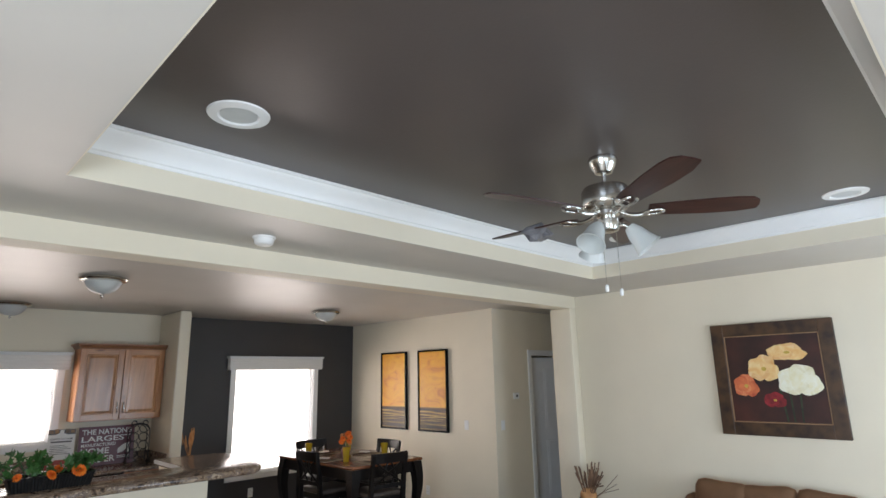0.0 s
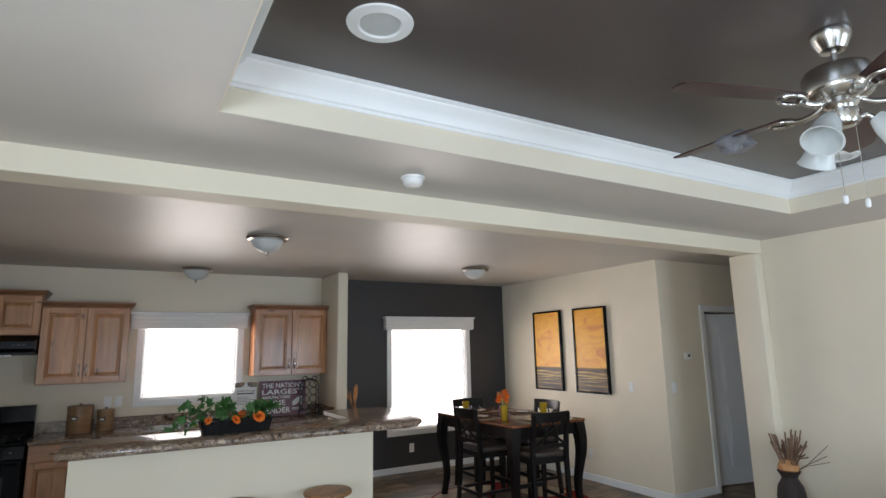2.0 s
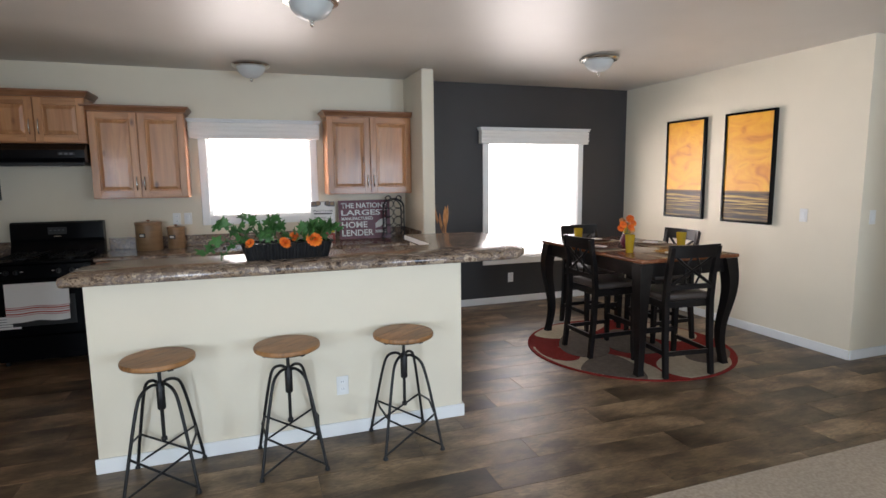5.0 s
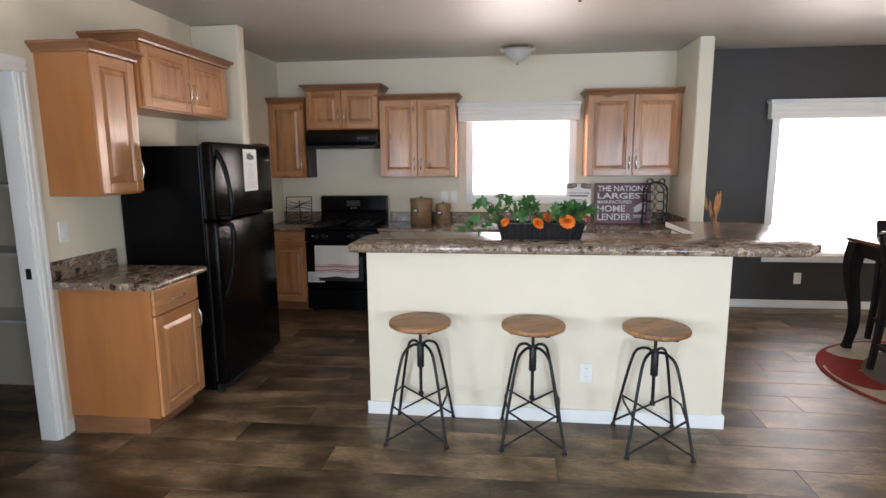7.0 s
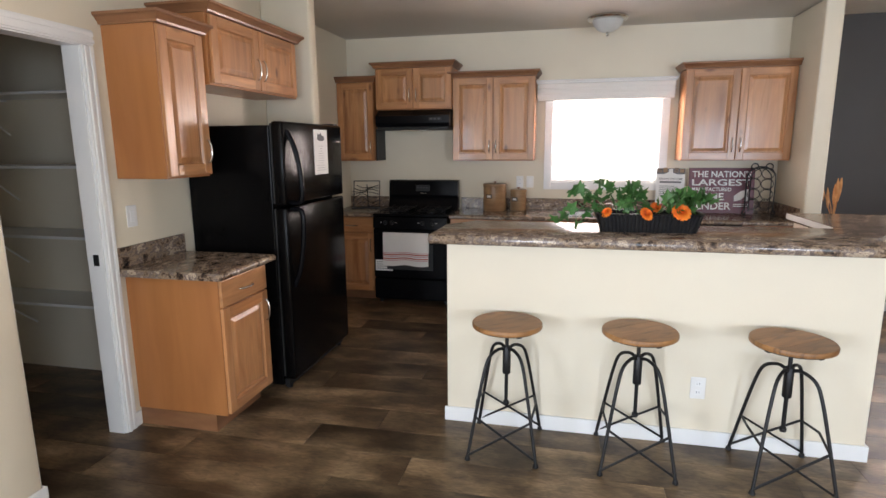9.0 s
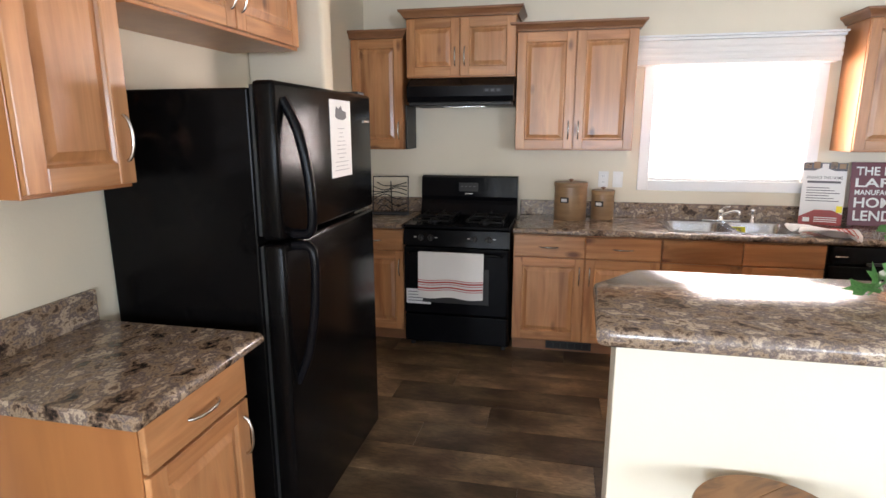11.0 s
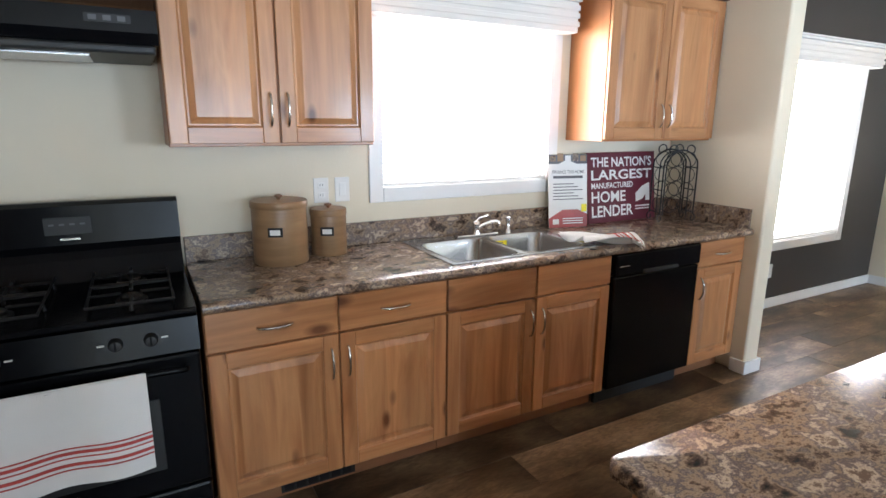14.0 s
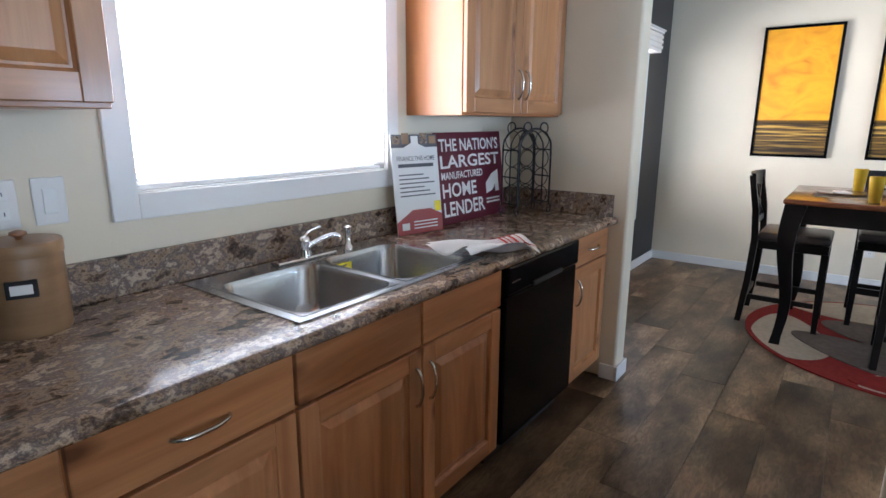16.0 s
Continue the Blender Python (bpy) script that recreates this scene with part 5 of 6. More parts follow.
# ---- bar stools ----
def make_stool():
    s = thing("bar_stool", 0.225, 3.67, 0, 0, "round wooden seat bar stool on a black iron screw base", "stool", "bar stools at the breakfast bar")
    seat = part("seat", lathe(bmesh.new(), [(0.160, 0.648), (0.165, 0.651), (0.165, 0.655)], n=40), IRON, s, "iron disc under the seat", 40)
    for lo, hi in ((-0.2, -0.052), (-0.052, 0.071), (0.071, 0.2)):
        bm = lathe(bmesh.new(), [(0.172, 0.6555), (0.178, 0.658), (0.18, 0.664), (0.18, 0.676), (0.176, 0.682), (0.1, 0.683)], n=48)
        for at, side in ((lo + 0.0009, -1), (hi - 0.0009, 1)):
            cut = bmesh.ops.bisect_plane(bm, geom=bm.verts[:] + bm.edges[:] + bm.faces[:], plane_co=(0, at, 0), plane_no=(0, side, 0), clear_outer=True)
            edges = [e for e in cut["geom_cut"] if isinstance(e, bmesh.types.BMEdge)]
            if edges:
                bmesh.ops.contextual_create(bm, geom=edges)
        part("seat_board", bm, SEATWOOD, seat, "worn honey wood board", 40, pose(0, 0, 0, 0, 0, 38))
    part("seat_plate", lathe(bmesh.new(), [(0.07, 0.638), (0.07, 0.6475)], n=20), IRON, s)
    for a in (0, 90):
        part("seat_bar", box(bmesh.new(), -0.15, 0.15, -0.012, 0.012, 0.639, 0.6475), IRON, s, "", None, pose(0, 0, 0, 0, 0, a + 30))
    part("screw", tube(bmesh.new(), [(0, 0, 0.235), (0, 0, 0.64)], 0.0095, 10), IRON, s, "", 60)
    part("screw_end", lathe(bmesh.new(), [(0.014, 0.225), (0.016, 0.23), (0.016, 0.243), (0.012, 0.247)], n=12), IRON, s, "", 50)
    part("sleeve", lathe(bmesh.new(), [(0.019, 0.40), (0.021, 0.405), (0.021, 0.545), (0.017, 0.55)], n=14), IRON, s, "", 50)
    corners = [(-0.172, -0.2), (0.172, -0.2), (0.172, 0.19), (-0.172, 0.19)]
    for x, y in corners:
        pts = curve([(x, y, 0.012), (x * 0.78, y * 0.78, 0.25), (x * 0.60, y * 0.60, 0.43), (x * 0.46, y * 0.46, 0.515), (x * 0.22, y * 0.22, 0.545), (x * 0.06, y * 0.06, 0.535)], 4)
        part("leg", tube(bmesh.new(), pts, 0.0085, 8), IRON, s, "", 60)
        part("foot", lathe(bmesh.new(), [(0.013, 0), (0.015, 0.004), (0.012, 0.018)], (x, y, 0), 10), IRON, s)
    for p, q in ((0, 1), (1, 0), (2, 3), (3, 2)):
        a, c = corners[p], corners[q]
        shift = 0.006 if p < q else -0.006
        part("brace", tube(bmesh.new(), [(a[0] * 0.80, a[1] * 0.80 + shift, 0.215), (c[0] * 0.985, c[1] * 0.985 + shift, 0.028)], 0.0062, 6), IRON, s)
    for p, q in ((1, 2), (3, 0)):
        a, c = corners[p], corners[q]
        part("side_brace", tube(bmesh.new(), [(a[0] * 0.80, a[1] * 0.80, 0.215), (a[0] * 0.9, 0.0, 0.235), (c[0] * 0.80, c[1] * 0.80, 0.215)], 0.0062, 6), IRON, s)
    return s


st0 = make_stool()
copy_thing(st0, pose(0.875, 3.67, 0, 0, 0, 0))
copy_thing(st0, pose(1.545, 3.66, 0, 0, 0, 0))


# ---- dining area ----
rug = thing("round_rug", 4.01, 4.74, 0.0, 0, "round rug with red, tan and taupe leaf shapes", "rug")
R = 0.925
part("base", prism(bmesh.new(), [(R * math.cos(2 * math.pi * k / 64), R * math.sin(2 * math.pi * k / 64)) for k in range(64)], 0.001, 0.009), RUGRED, rug)


def blob(name, cx, cy, rx, ry, turn, mat, z):
    """A leaf shape, kept inside the rim."""
    pts, a0 = [], radians(turn)
    for k in range(40):
        a = 2 * math.pi * k / 40
        u, v = rx * math.cos(a), ry * math.sin(a) * (1 - 0.3 * math.cos(a))
        x, y = cx + u * math.cos(a0) - v * math.sin(a0), cy + u * math.sin(a0) + v * math.cos(a0)
        d = math.hypot(x, y)
        f = min(1, 0.895 / d) if d > 0 else 1
        pts.append((x * f, y * f))
    part(name, prism(bmesh.new(), pts, 0.009, z), mat, rug)


for cx, cy, rx, ry, turn, mat, z in ((-0.62, -0.32, 0.62, 0.34, 112, RUGTAN, 0.0112), (-0.34, 0.22, 0.46, 0.22, 62, RUGGREY, 0.0148), (-0.55, -0.52, 0.42, 0.25, 60, RUGGREY, 0.0124), (-0.74, 0.05, 0.26, 0.14, 100, RUGRED, 0.0136), (0.25, -0.62, 0.44, 0.26, 25, RUGTAN, 0.0112),
                                     (0.5, -0.5, 0.28, 0.15, 20, RUGGREY, 0.0124), (0.1, 0.1, 0.4, 0.25, 70, RUGGREY, 0.0130), (0.6, 0.3, 0.4, 0.25, 100, RUGTAN, 0.0118), (-0.2, 0.65, 0.45, 0.22, 10, RUGTAN, 0.0106)):
    blob("leaf_shape", cx, cy, rx, ry, turn, mat, z)

TXA, TXB, TYA, TYB, TZ = 3.51, 4.49, 3.97, 5.50, 0.95
tb = thing("dining_table", 0, 0, 0, 0, "counter-height dining table, cherry top on black curved legs", "table")
part("tabletop", box(bmesh.new(), TXA, TXB, TYA, TYB, TZ - 0.032, TZ, bevel=0.012, seg=3), CHERRY, tb, "polished cherry wood top", 40)
for r in ((TXA + 0.09, TXB - 0.09, TYA + 0.05, TYA + 0.075, TZ - 0.15, TZ - 0.033), (TXA + 0.09, TXB - 0.09, TYB - 0.075, TYB - 0.05, TZ - 0.15, TZ - 0.033), (TXA + 0.05, TXA + 0.075, TYA + 0.09, TYB - 0.09, TZ - 0.15, TZ - 0.033), (TXB - 0.075, TXB - 0.05, TYA + 0.09, TYB - 0.09, TZ - 0.15, TZ - 0.033)):
    part("apron", box(bmesh.new(), *r, bevel=0.003), EBONY, tb)


def square_sweep(path):
    """A square bar along (x, y, z, half width) rows."""
    return loft(bmesh.new(), [[(x - h, y - h, z), (x + h, y - h, z), (x + h, y + h, z), (x - h, y + h, z)] for x, y, z, h in path])


for sx, x in ((-1, TXA + 0.07), (1, TXB - 0.07)):
    for sy, y in ((-1, TYA + 0.07), (1, TYB - 0.07)):
        path = []
        for k in range(17):
            t = k / 16
            out = 0.022 * math.sin(2 * math.pi * min(1, t * 1.02)) + 0.012 * t
            h = 0.034 * (1 - t) ** 0.9 + 0.024 + (0.006 if t > 0.94 else 0) - 0.006 * math.sin(math.pi * t)
            path.append((x + sx * out, y + sy * out, (TZ - 0.034) * (1 - t) + 0.0145 * t, h))
        part("leg", square_sweep(path), EBONY, tb, "", 50)


def make_chair():
    """A counter-height chair facing local +y; its back is at -y."""
    c = thing("dining_chair", 0, 0, 0.0145, 0, "black wooden counter-height chair with a crossed back and brown leather seat", "chair", "chairs round the dining table")
    w, d_, sh = 0.215, 0.21, 0.605
    part("seat", box(bmesh.new(), -w, w, -d_ + 0.015, d_ + 0.015, sh - 0.005, sh + 0.05, bevel=0.02, seg=3), LEATHER, c, "padded brown leather seat", 50)
    part("seat_frame", box(bmesh.new(), -w + 0.004, w - 0.004, -d_ + 0.02, d_ + 0.008, sh - 0.065, sh - 0.006, bevel=0.005), EBONY, c)
    for s in (-1, 1):
        path = [(s * 0.205, -d_ - 0.045, 0, 0.018), (s * 0.2, -d_ - 0.015, 0.3, 0.02), (s * 0.2, -d_ - 0.002, sh, 0.021), (s * 0.2, -d_ - 0.02, sh + 0.2, 0.02), (s * 0.203, -d_ - 0.065, sh + 0.43, 0.017)]
        part("back_leg", square_sweep(path), EBONY, c, "", 40)
        part("front_leg", square_sweep([(s * 0.195, d_ - 0.005, 0, 0.016), (s * 0.193, d_ - 0.01, 0.3, 0.02), (s * 0.193, d_ - 0.01, sh - 0.06, 0.021)]), EBONY, c, "", 40)
        part("side_rail", boxes((s * 0.198 - 0.01, s * 0.198 + 0.01, -d_ + 0.0, d_ - 0.03, 0.17, 0.205)), EBONY, c)
    part("foot_rest", boxes((-0.18, 0.18, d_ - 0.025, d_ - 0.002, 0.23, 0.275)), EBONY, c)
    part("rear_rail", boxes((-0.18, 0.18, -d_ - 0.035, -d_ - 0.015, 0.17, 0.205)), EBONY, c)
    bm = bmesh.new()
    loft(bm, [[(x, -d_ - 0.055 - 0.03 * (1 - (x / 0.22) ** 2) + q, z) for q, z in ((0, sh + 0.345), (0.022, sh + 0.345), (0.012, sh + 0.445), (-0.012, sh + 0.445))] for x in [-0.222 + 0.0444 * k for k in range(11)]])
    part("top_rail", bm, EBONY, c, "", 40)
    part("lower_rail", boxes((-0.185, 0.185, -d_ - 0.028, -d_ - 0.008, sh + 0.09, sh + 0.13)), EBONY, c)
    for s in (-1, 1):
        pts = curve([(s * 0.175, -d_ - 0.02, sh + 0.125), (s * 0.06, -d_ - 0.035, sh + 0.20), (-s * 0.06, -d_ - 0.045, sh + 0.275), (-s * 0.16, -d_ - 0.06, sh + 0.352)], 3)
        part("cross_slat", tube(bmesh.new(), pts, 0.013, 6), EBONY, c)
        pts = curve([(s * 0.04, -d_ - 0.02, sh + 0.125), (s * 0.07, -d_ - 0.04, sh + 0.23), (s * 0.02, -d_ - 0.055, sh + 0.352)], 3)
        part("back_spindle", tube(bmesh.new(), pts, 0.009, 6), EBONY, c)
    return c


ch = make_chair()
ch.matrix_basis = pose(3.71, 4.73, 0.0145, 0, 0, -90)
copy_thing(ch, pose(3.95, 4.13, 0.0145, 0, 0, -6))
copy_thing(ch, pose(4.10, 5.455, 0.0145, 0, 0, 180))
copy_thing(ch, pose(4.46, 4.88, 0.0145, 0, 0, 90))


def setting(x, y, rz):
    m = thing("place_mat", x, y, TZ, rz, "tan woven place mat on the dining table", "place mat", "place settings")
    part("mat", box(bmesh.new(), -0.21, 0.21, -0.14, 0.14, 0.0, 0.003), RUGTAN, m)
    p = thing("plate", x, y, TZ + 0.003, rz, "round brown wooden charger plate on the place mat", "plate", "place settings")
    part("dish", lathe(bmesh.new(), [(0.08, 0), (0.10, 0.002), (0.145, 0.012), (0.148, 0.016), (0.10, 0.008), (0.02, 0.006)], n=32), CHERRY, p, "", 40)
    nap = thing("napkin", x, y, TZ + 0.0125, rz + 20, "folded cream napkin on the plate", "napkin", "place settings")
    part("cloth", box(bmesh.new(), -0.06, 0.06, -0.035, 0.035, 0, 0.010, bevel=0.003), TOWEL, nap)


for x, y, rz in ((3.66, 4.72, 90), (3.97, 4.16, 0), (3.97, 5.22, 0), (4.28, 4.80, 90)):
    setting(x, y, rz)


def glass_cup(x, y):
    g = thing("drinking_glass", x, y, TZ, 0, "amber glass tumbler on the dining table", "glass", "amber tumblers")
    part("cup", lathe(bmesh.new(), [(0.028, 0.0), (0.030, 0.003), (0.041, 0.15), (0.038, 0.15), (0.028, 0.012), (0.001, 0.010)], n=24), AMBER, g, "", 40)


for x, y in ((3.66, 5.06), (3.72, 4.38), (4.24, 4.36), (4.28, 5.14)):
    glass_cup(x, y)
cv = thing("flower_vase", 3.95, 4.72, TZ, 0, "small dark red vase with orange silk flowers", "vase")
part("pot", lathe(bmesh.new(), [(0.035, 0), (0.05, 0.02), (0.058, 0.06), (0.04, 0.1), (0.038, 0.115), (0.03, 0.115), (0.03, 0.06)], n=24), MAROON, cv, "", 50)
for k in range(9):
    a = k * 2.4
    tip = (0.05 * math.cos(a), 0.05 * math.sin(a), 0.15 + 0.013 * k)
    part("stem", tube(bmesh.new(), [(0, 0, 0.08), tip], 0.002, 5), LEAF, cv)
    fl_ = flower(cv, *tip, 0.035, PETAL if k % 3 else STRAW)

# tall vase with dried stalks by the partition
vz = thing("floor_vase", 2.80, 6.42, 0, 0, "tall slim brown wooden floor vase with dried orange stalks", "vase")
part("pot", lathe(bmesh.new(), [(0.07, 0), (0.075, 0.02), (0.055, 0.15), (0.06, 0.35), (0.085, 0.62), (0.085, 0.72), (0.05, 0.84), (0.045, 0.9), (0.055, 0.93), (0.04, 0.93), (0.04, 0.85)], n=24), CROWNWOOD, vz, "", 50)
rng = random.Random(9)
for k in range(9):
    a, sp_ = rng.uniform(0, 6.28), rng.uniform(0.02, 0.13)
    ht = rng.uniform(1.15, 1.30)
    tip = (sp_ * math.cos(a), sp_ * math.sin(a), ht)
    part("stalk", tube(bmesh.new(), [(0, 0, 0.88), (tip[0] * 0.4, tip[1] * 0.4, 1.03), tip], 0.005, 6, taper=0.5), STRAW, vz)
    part("seed_head", loft(bmesh.new(), [ring((tip[0] * f, tip[1] * f, ht - 0.16 + 0.18 * q), r_, 8) for f, q, r_ in ((0.75, 0, 0.004), (0.82, 0.3, 0.014), (0.92, 0.65, 0.013), (1.0, 1.0, 0.003))]), STRAW, vz)


# paintings
def painting(y0, y1, z0, z1, mat, label):
    p = thing("painting", E, (y0 + y1) / 2, z0, 0, label, "painting", "pair of sunset paintings")
    w, h = (y1 - y0) / 2, z1 - z0
    bm = boxes((-0.042, -0.002, -w, -w + 0.022, 0, h), (-0.042, -0.002, w - 0.022, w, 0, h), (-0.042, -0.002, -w + 0.022, w - 0.022, 0, 0.022), (-0.042, -0.002, -w + 0.022, w - 0.022, h - 0.022, h))
    part("frame", bm, BLACK, p, "thin black frame")
    part("canvas", boxes((-0.030, -0.004, -w + 0.023, w - 0.023, 0.023, h - 0.023)), mat, p)


painting(5.395, 5.985, 1.10, 2.215, SUNSET_A, "black framed painting of a calm golden sunset")
painting(4.535, 5.13, 1.10, 2.215, SUNSET_B, "black framed painting of a streaked golden sunset")


# ---- living room ----
p = thing("flower_painting", E, 0.51, 1.285, 0, "square poppy painting in a wide dark bronze frame", "painting")
A = 0.485
fw = 0.11
bm = bmesh.new()
for r in ((-0.04, -0.002, -A, -A + fw, 0, 2 * A), (-0.04, -0.002, A - fw, A, 0, 2 * A), (-0.04, -0.002, -A + fw, A - fw, 0, fw), (-0.04, -0.002, -A + fw, A - fw, 2 * A - fw, 2 * A)):
    box(bm, *r, bevel=0.006)
part("frame", bm, GOLDFRAME, p, "wide mottled dark bronze frame")
part("canvas", boxes((-0.026, -0.004, -A + fw + 0.001, A - fw - 0.001, fw + 0.001, 2 * A - fw - 0.001)), material("dark_brown_canvas", [(0.3, (0.012, 0.005, 0.004)), (0.7, (0.075, 0.018, 0.010))], 0.5, scale=3, bump=0.02), p)
bm = bmesh.new()
for r in ((-0.034, -0.026, -A + fw - 0.001, -A + fw + 0.008, fw, 2 * A - fw), (-0.034, -0.026, A - fw - 0.008, A - fw + 0.001, fw, 2 * A - fw), (-0.034, -0.026, -A + fw, A - fw, fw, fw + 0.008), (-0.034, -0.026, -A + fw, A - fw, 2 * A - fw - 0.008, 2 * A - fw)):
    box(bm, *r)
part("inner_edge", bm, CORK, p)


def poppy(cy, cz, ry, rz_, outer, inner, seed):
    """Flat painted petals on the canvas, overlapping a little; the picture's right is local -y."""
    r_ = random.Random(seed)
    for k, a0 in enumerate((100, 215, 330, 30)):
        pts = []
        for j in range(20):
            a = 2 * math.pi * j / 20
            rr = 0.66 * (1 + 0.07 * math.sin(5 * a + seed + k) + r_.uniform(-0.03, 0.03))
            pts.append((cy + ry * (0.40 * math.cos(radians(a0)) + rr * math.cos(a)), cz + rz_ * (0.40 * math.sin(radians(a0)) + rr * math.sin(a))))
        x = -0.0268 - 0.0007 * (k + seed % 3 * 4)
        part("petal", loft(bmesh.new(), [[(x, yy, zz) for yy, zz in pts], [(x - 0.0005, yy, zz) for yy, zz in pts]]), (outer, inner)[k % 2], p)
    pts = [(cy + 0.16 * ry * math.cos(2 * math.pi * j / 14), cz + 0.16 * rz_ * math.sin(2 * math.pi * j / 14)) for j in range(14)]
    part("flower_heart", loft(bmesh.new(), [[(-0.034, yy, zz) for yy, zz in pts], [(-0.0345, yy, zz) for yy, zz in pts]]), OCHRE, p)


def pigment(name, a, b):
    return material(name, [(0.35, a), (0.65, b)], 0.5, scale=14, distort=1.0, bump=0.03, fine=60)


OCHRE = pigment("ochre_pigment", (0.45, 0.26, 0.03), (0.62, 0.42, 0.08))
CREAM = (pigment("cream_pigment", (0.72, 0.66, 0.42), (0.85, 0.82, 0.66)), pigment("ivory_pigment", (0.80, 0.74, 0.48), (0.86, 0.84, 0.70)))
PEACH = (pigment("peach_pigment", (0.72, 0.36, 0.12), (0.82, 0.58, 0.30)), pigment("apricot_pigment", (0.78, 0.44, 0.16), (0.84, 0.62, 0.30)))
CORAL = (pigment("coral_pigment", (0.62, 0.12, 0.045), (0.74, 0.27, 0.12)), pigment("vermilion_pigment", (0.50, 0.07, 0.03), (0.72, 0.20, 0.07)))
ROSE = (pigment("crimson_pigment", (0.22, 0.008, 0.012), (0.34, 0.02, 0.03)), pigment("dark_crimson_pigment", (0.12, 0.006, 0.008), (0.28, 0.015, 0.02)))
GREEN_P = pigment("dark_green_pigment", (0.01, 0.022, 0.008), (0.03, 0.05, 0.02))
for y, tilt in ((-0.05, 0.03), (-0.10, 0.01), (-0.16, -0.01)):
    bm = loft(bmesh.new(), [[(x, y, 0.12), (x, y - 0.014, 0.12), (x, y - 0.014 + tilt, 0.40), (x, y + tilt, 0.40)] for x in (-0.0262, -0.0266)])
    part("painted_stem", bm, GREEN_P, p)
poppy(0.02, 0.30, 0.085, 0.065, *ROSE, 0)
poppy(0.235, 0.42, 0.10, 0.10, *CORAL, 3)
poppy(0.075, 0.565, 0.125, 0.115, *PEACH, 1)
poppy(-0.12, 0.70, 0.15, 0.075, *PEACH, 4)
poppy(-0.19, 0.46, 0.165, 0.13, *CREAM, 2)

# sofa
so = thing("sofa", E - 0.06, 0.35, 0, 90, "brown suede sofa with loose back cushions", "sofa")
part("base", box(bmesh.new(), -1.0, 1.0, 0.05, 0.85, 0.08, 0.42, bevel=0.03, seg=3), SUEDE, so, "", 50)
part("backrest", box(bmesh.new(), -1.0, 1.0, 0.0, 0.20, 0.42, 0.76, bevel=0.05, seg=3), SUEDE, so, "", 50)
for sx in (-1, 1):
    part("armrest", box(bmesh.new(), min(sx * 0.80, sx * 1.0), max(sx * 0.80, sx * 1.0), 0.20, 0.86, 0.421, 0.62, bevel=0.05, seg=3), SUEDE, so, "", 50)
    part("seat_cushion", box(bmesh.new(), min(0.005 * sx, sx * 0.795), max(0.005 * sx, sx * 0.795), 0.205, 0.87, 0.421, 0.53, bevel=0.04, seg=3), SUEDE, so, "", 50)
for fx in (-0.92, 0.92):
    for fy in (0.12, 0.78):
        part("foot", boxes((fx - 0.03, fx + 0.03, fy - 0.03, fy + 0.03, 0.004, 0.08)), EBONY, so)
so.matrix_basis = pose(E - 0.02, 0.35, 0, 0, 0, 90)


def pillow(y, tilt, roll_):
    pw = thing("throw_pillow", E - 0.30, y, 0.53, 0, "plump brown suede throw pillow with corded edge", "pillow", "sofa pillows")
    rings = []
    for t, s in ((-0.075, 0.55), (-0.06, 0.82), (-0.03, 0.96), (0, 1.0), (0.03, 0.96), (0.06, 0.82), (0.075, 0.55)):
        pts = []
        for k in range(32):
            a = 2 * math.pi * k / 32
            c, n_ = math.cos(a), math.sin(a)
            q = 0.23 * s * (abs(c) ** 5 + abs(n_) ** 5) ** (-0.2) * (1 - 0.03 * math.cos(4 * a))
            pts.append((t, q * c, 0.20 + q * n_ * 0.82))
        rings.append(pts)
    part("cushion", loft(bmesh.new(), rings), SUEDE, pw, "", 60)
    part("piping", tube(bmesh.new(), rings[3] + [rings[3][0]], 0.006, 6), CROWNWOOD, pw)
    pw.matrix_basis = pose(E - 0.30, y, 0.53, roll_, tilt, 0)


pillow(1.0, 12, 3)
pillow(0.62, 14, -4)
pillow(0.22, 12, 4)

# twig vase with dried reeds
tv = thing("twig_vase", 5.24, 2.30, 0.004, 0, "dark twig floor vase filled with dried brown reeds", "vase")
prof = [(0.055, 0), (0.06, 0.02), (0.072, 0.15), (0.098, 0.33), (0.104, 0.40), (0.09, 0.48), (0.055, 0.545), (0.06, 0.57), (0.085, 0.61), (0.07, 0.605), (0.05, 0.56)]
part("pot", lathe(bmesh.new(), prof, n=28), TWIG, tv, "", 60)
for k in range(30):
    a = 2 * math.pi * k / 30
    part("twig", tube(bmesh.new(), [((r_ + 0.004) * math.cos(a + 0.02 * math.sin(k + z * 9)), (r_ + 0.004) * math.sin(a + 0.02 * math.sin(k + z * 9)), z) for r_, z in prof[:9]], 0.005, 5), TWIG, tv)
rng = random.Random(5)
for k in range(46):
    a, lean_ = rng.uniform(0, 6.28), rng.uniform(0.02, 0.17)
    hh = rng.uniform(0.74, 0.96)
    tip = (lean_ * math.cos(a), lean_ * math.sin(a) - 0.03, hh)
    part("reed", tube(bmesh.new(), [(0.02 * math.cos(a), 0.02 * math.sin(a), 0.56), (tip[0] * 0.55, tip[1] * 0.55, 0.72), tip], 0.004, 5, taper=1.7), REED, tv)
for a, hh in ((-1.2, 0.72), (-1.0, 0.76), (-1.5, 0.86)):
    part("long_reed", tube(bmesh.new(), [(0, 0, 0.57), (0.08 * math.cos(a), 0.14 * math.sin(a), 0.66), (0.14 * math.cos(a), 0.34 * math.sin(a), hh)], 0.003, 5), REED, tv)
part("moss_collar", lathe(bmesh.new(), [(0.06, 0.60), (0.085, 0.62), (0.08, 0.66), (0.05, 0.70), (0.01, 0.71)], n=18), STRAW, tv)


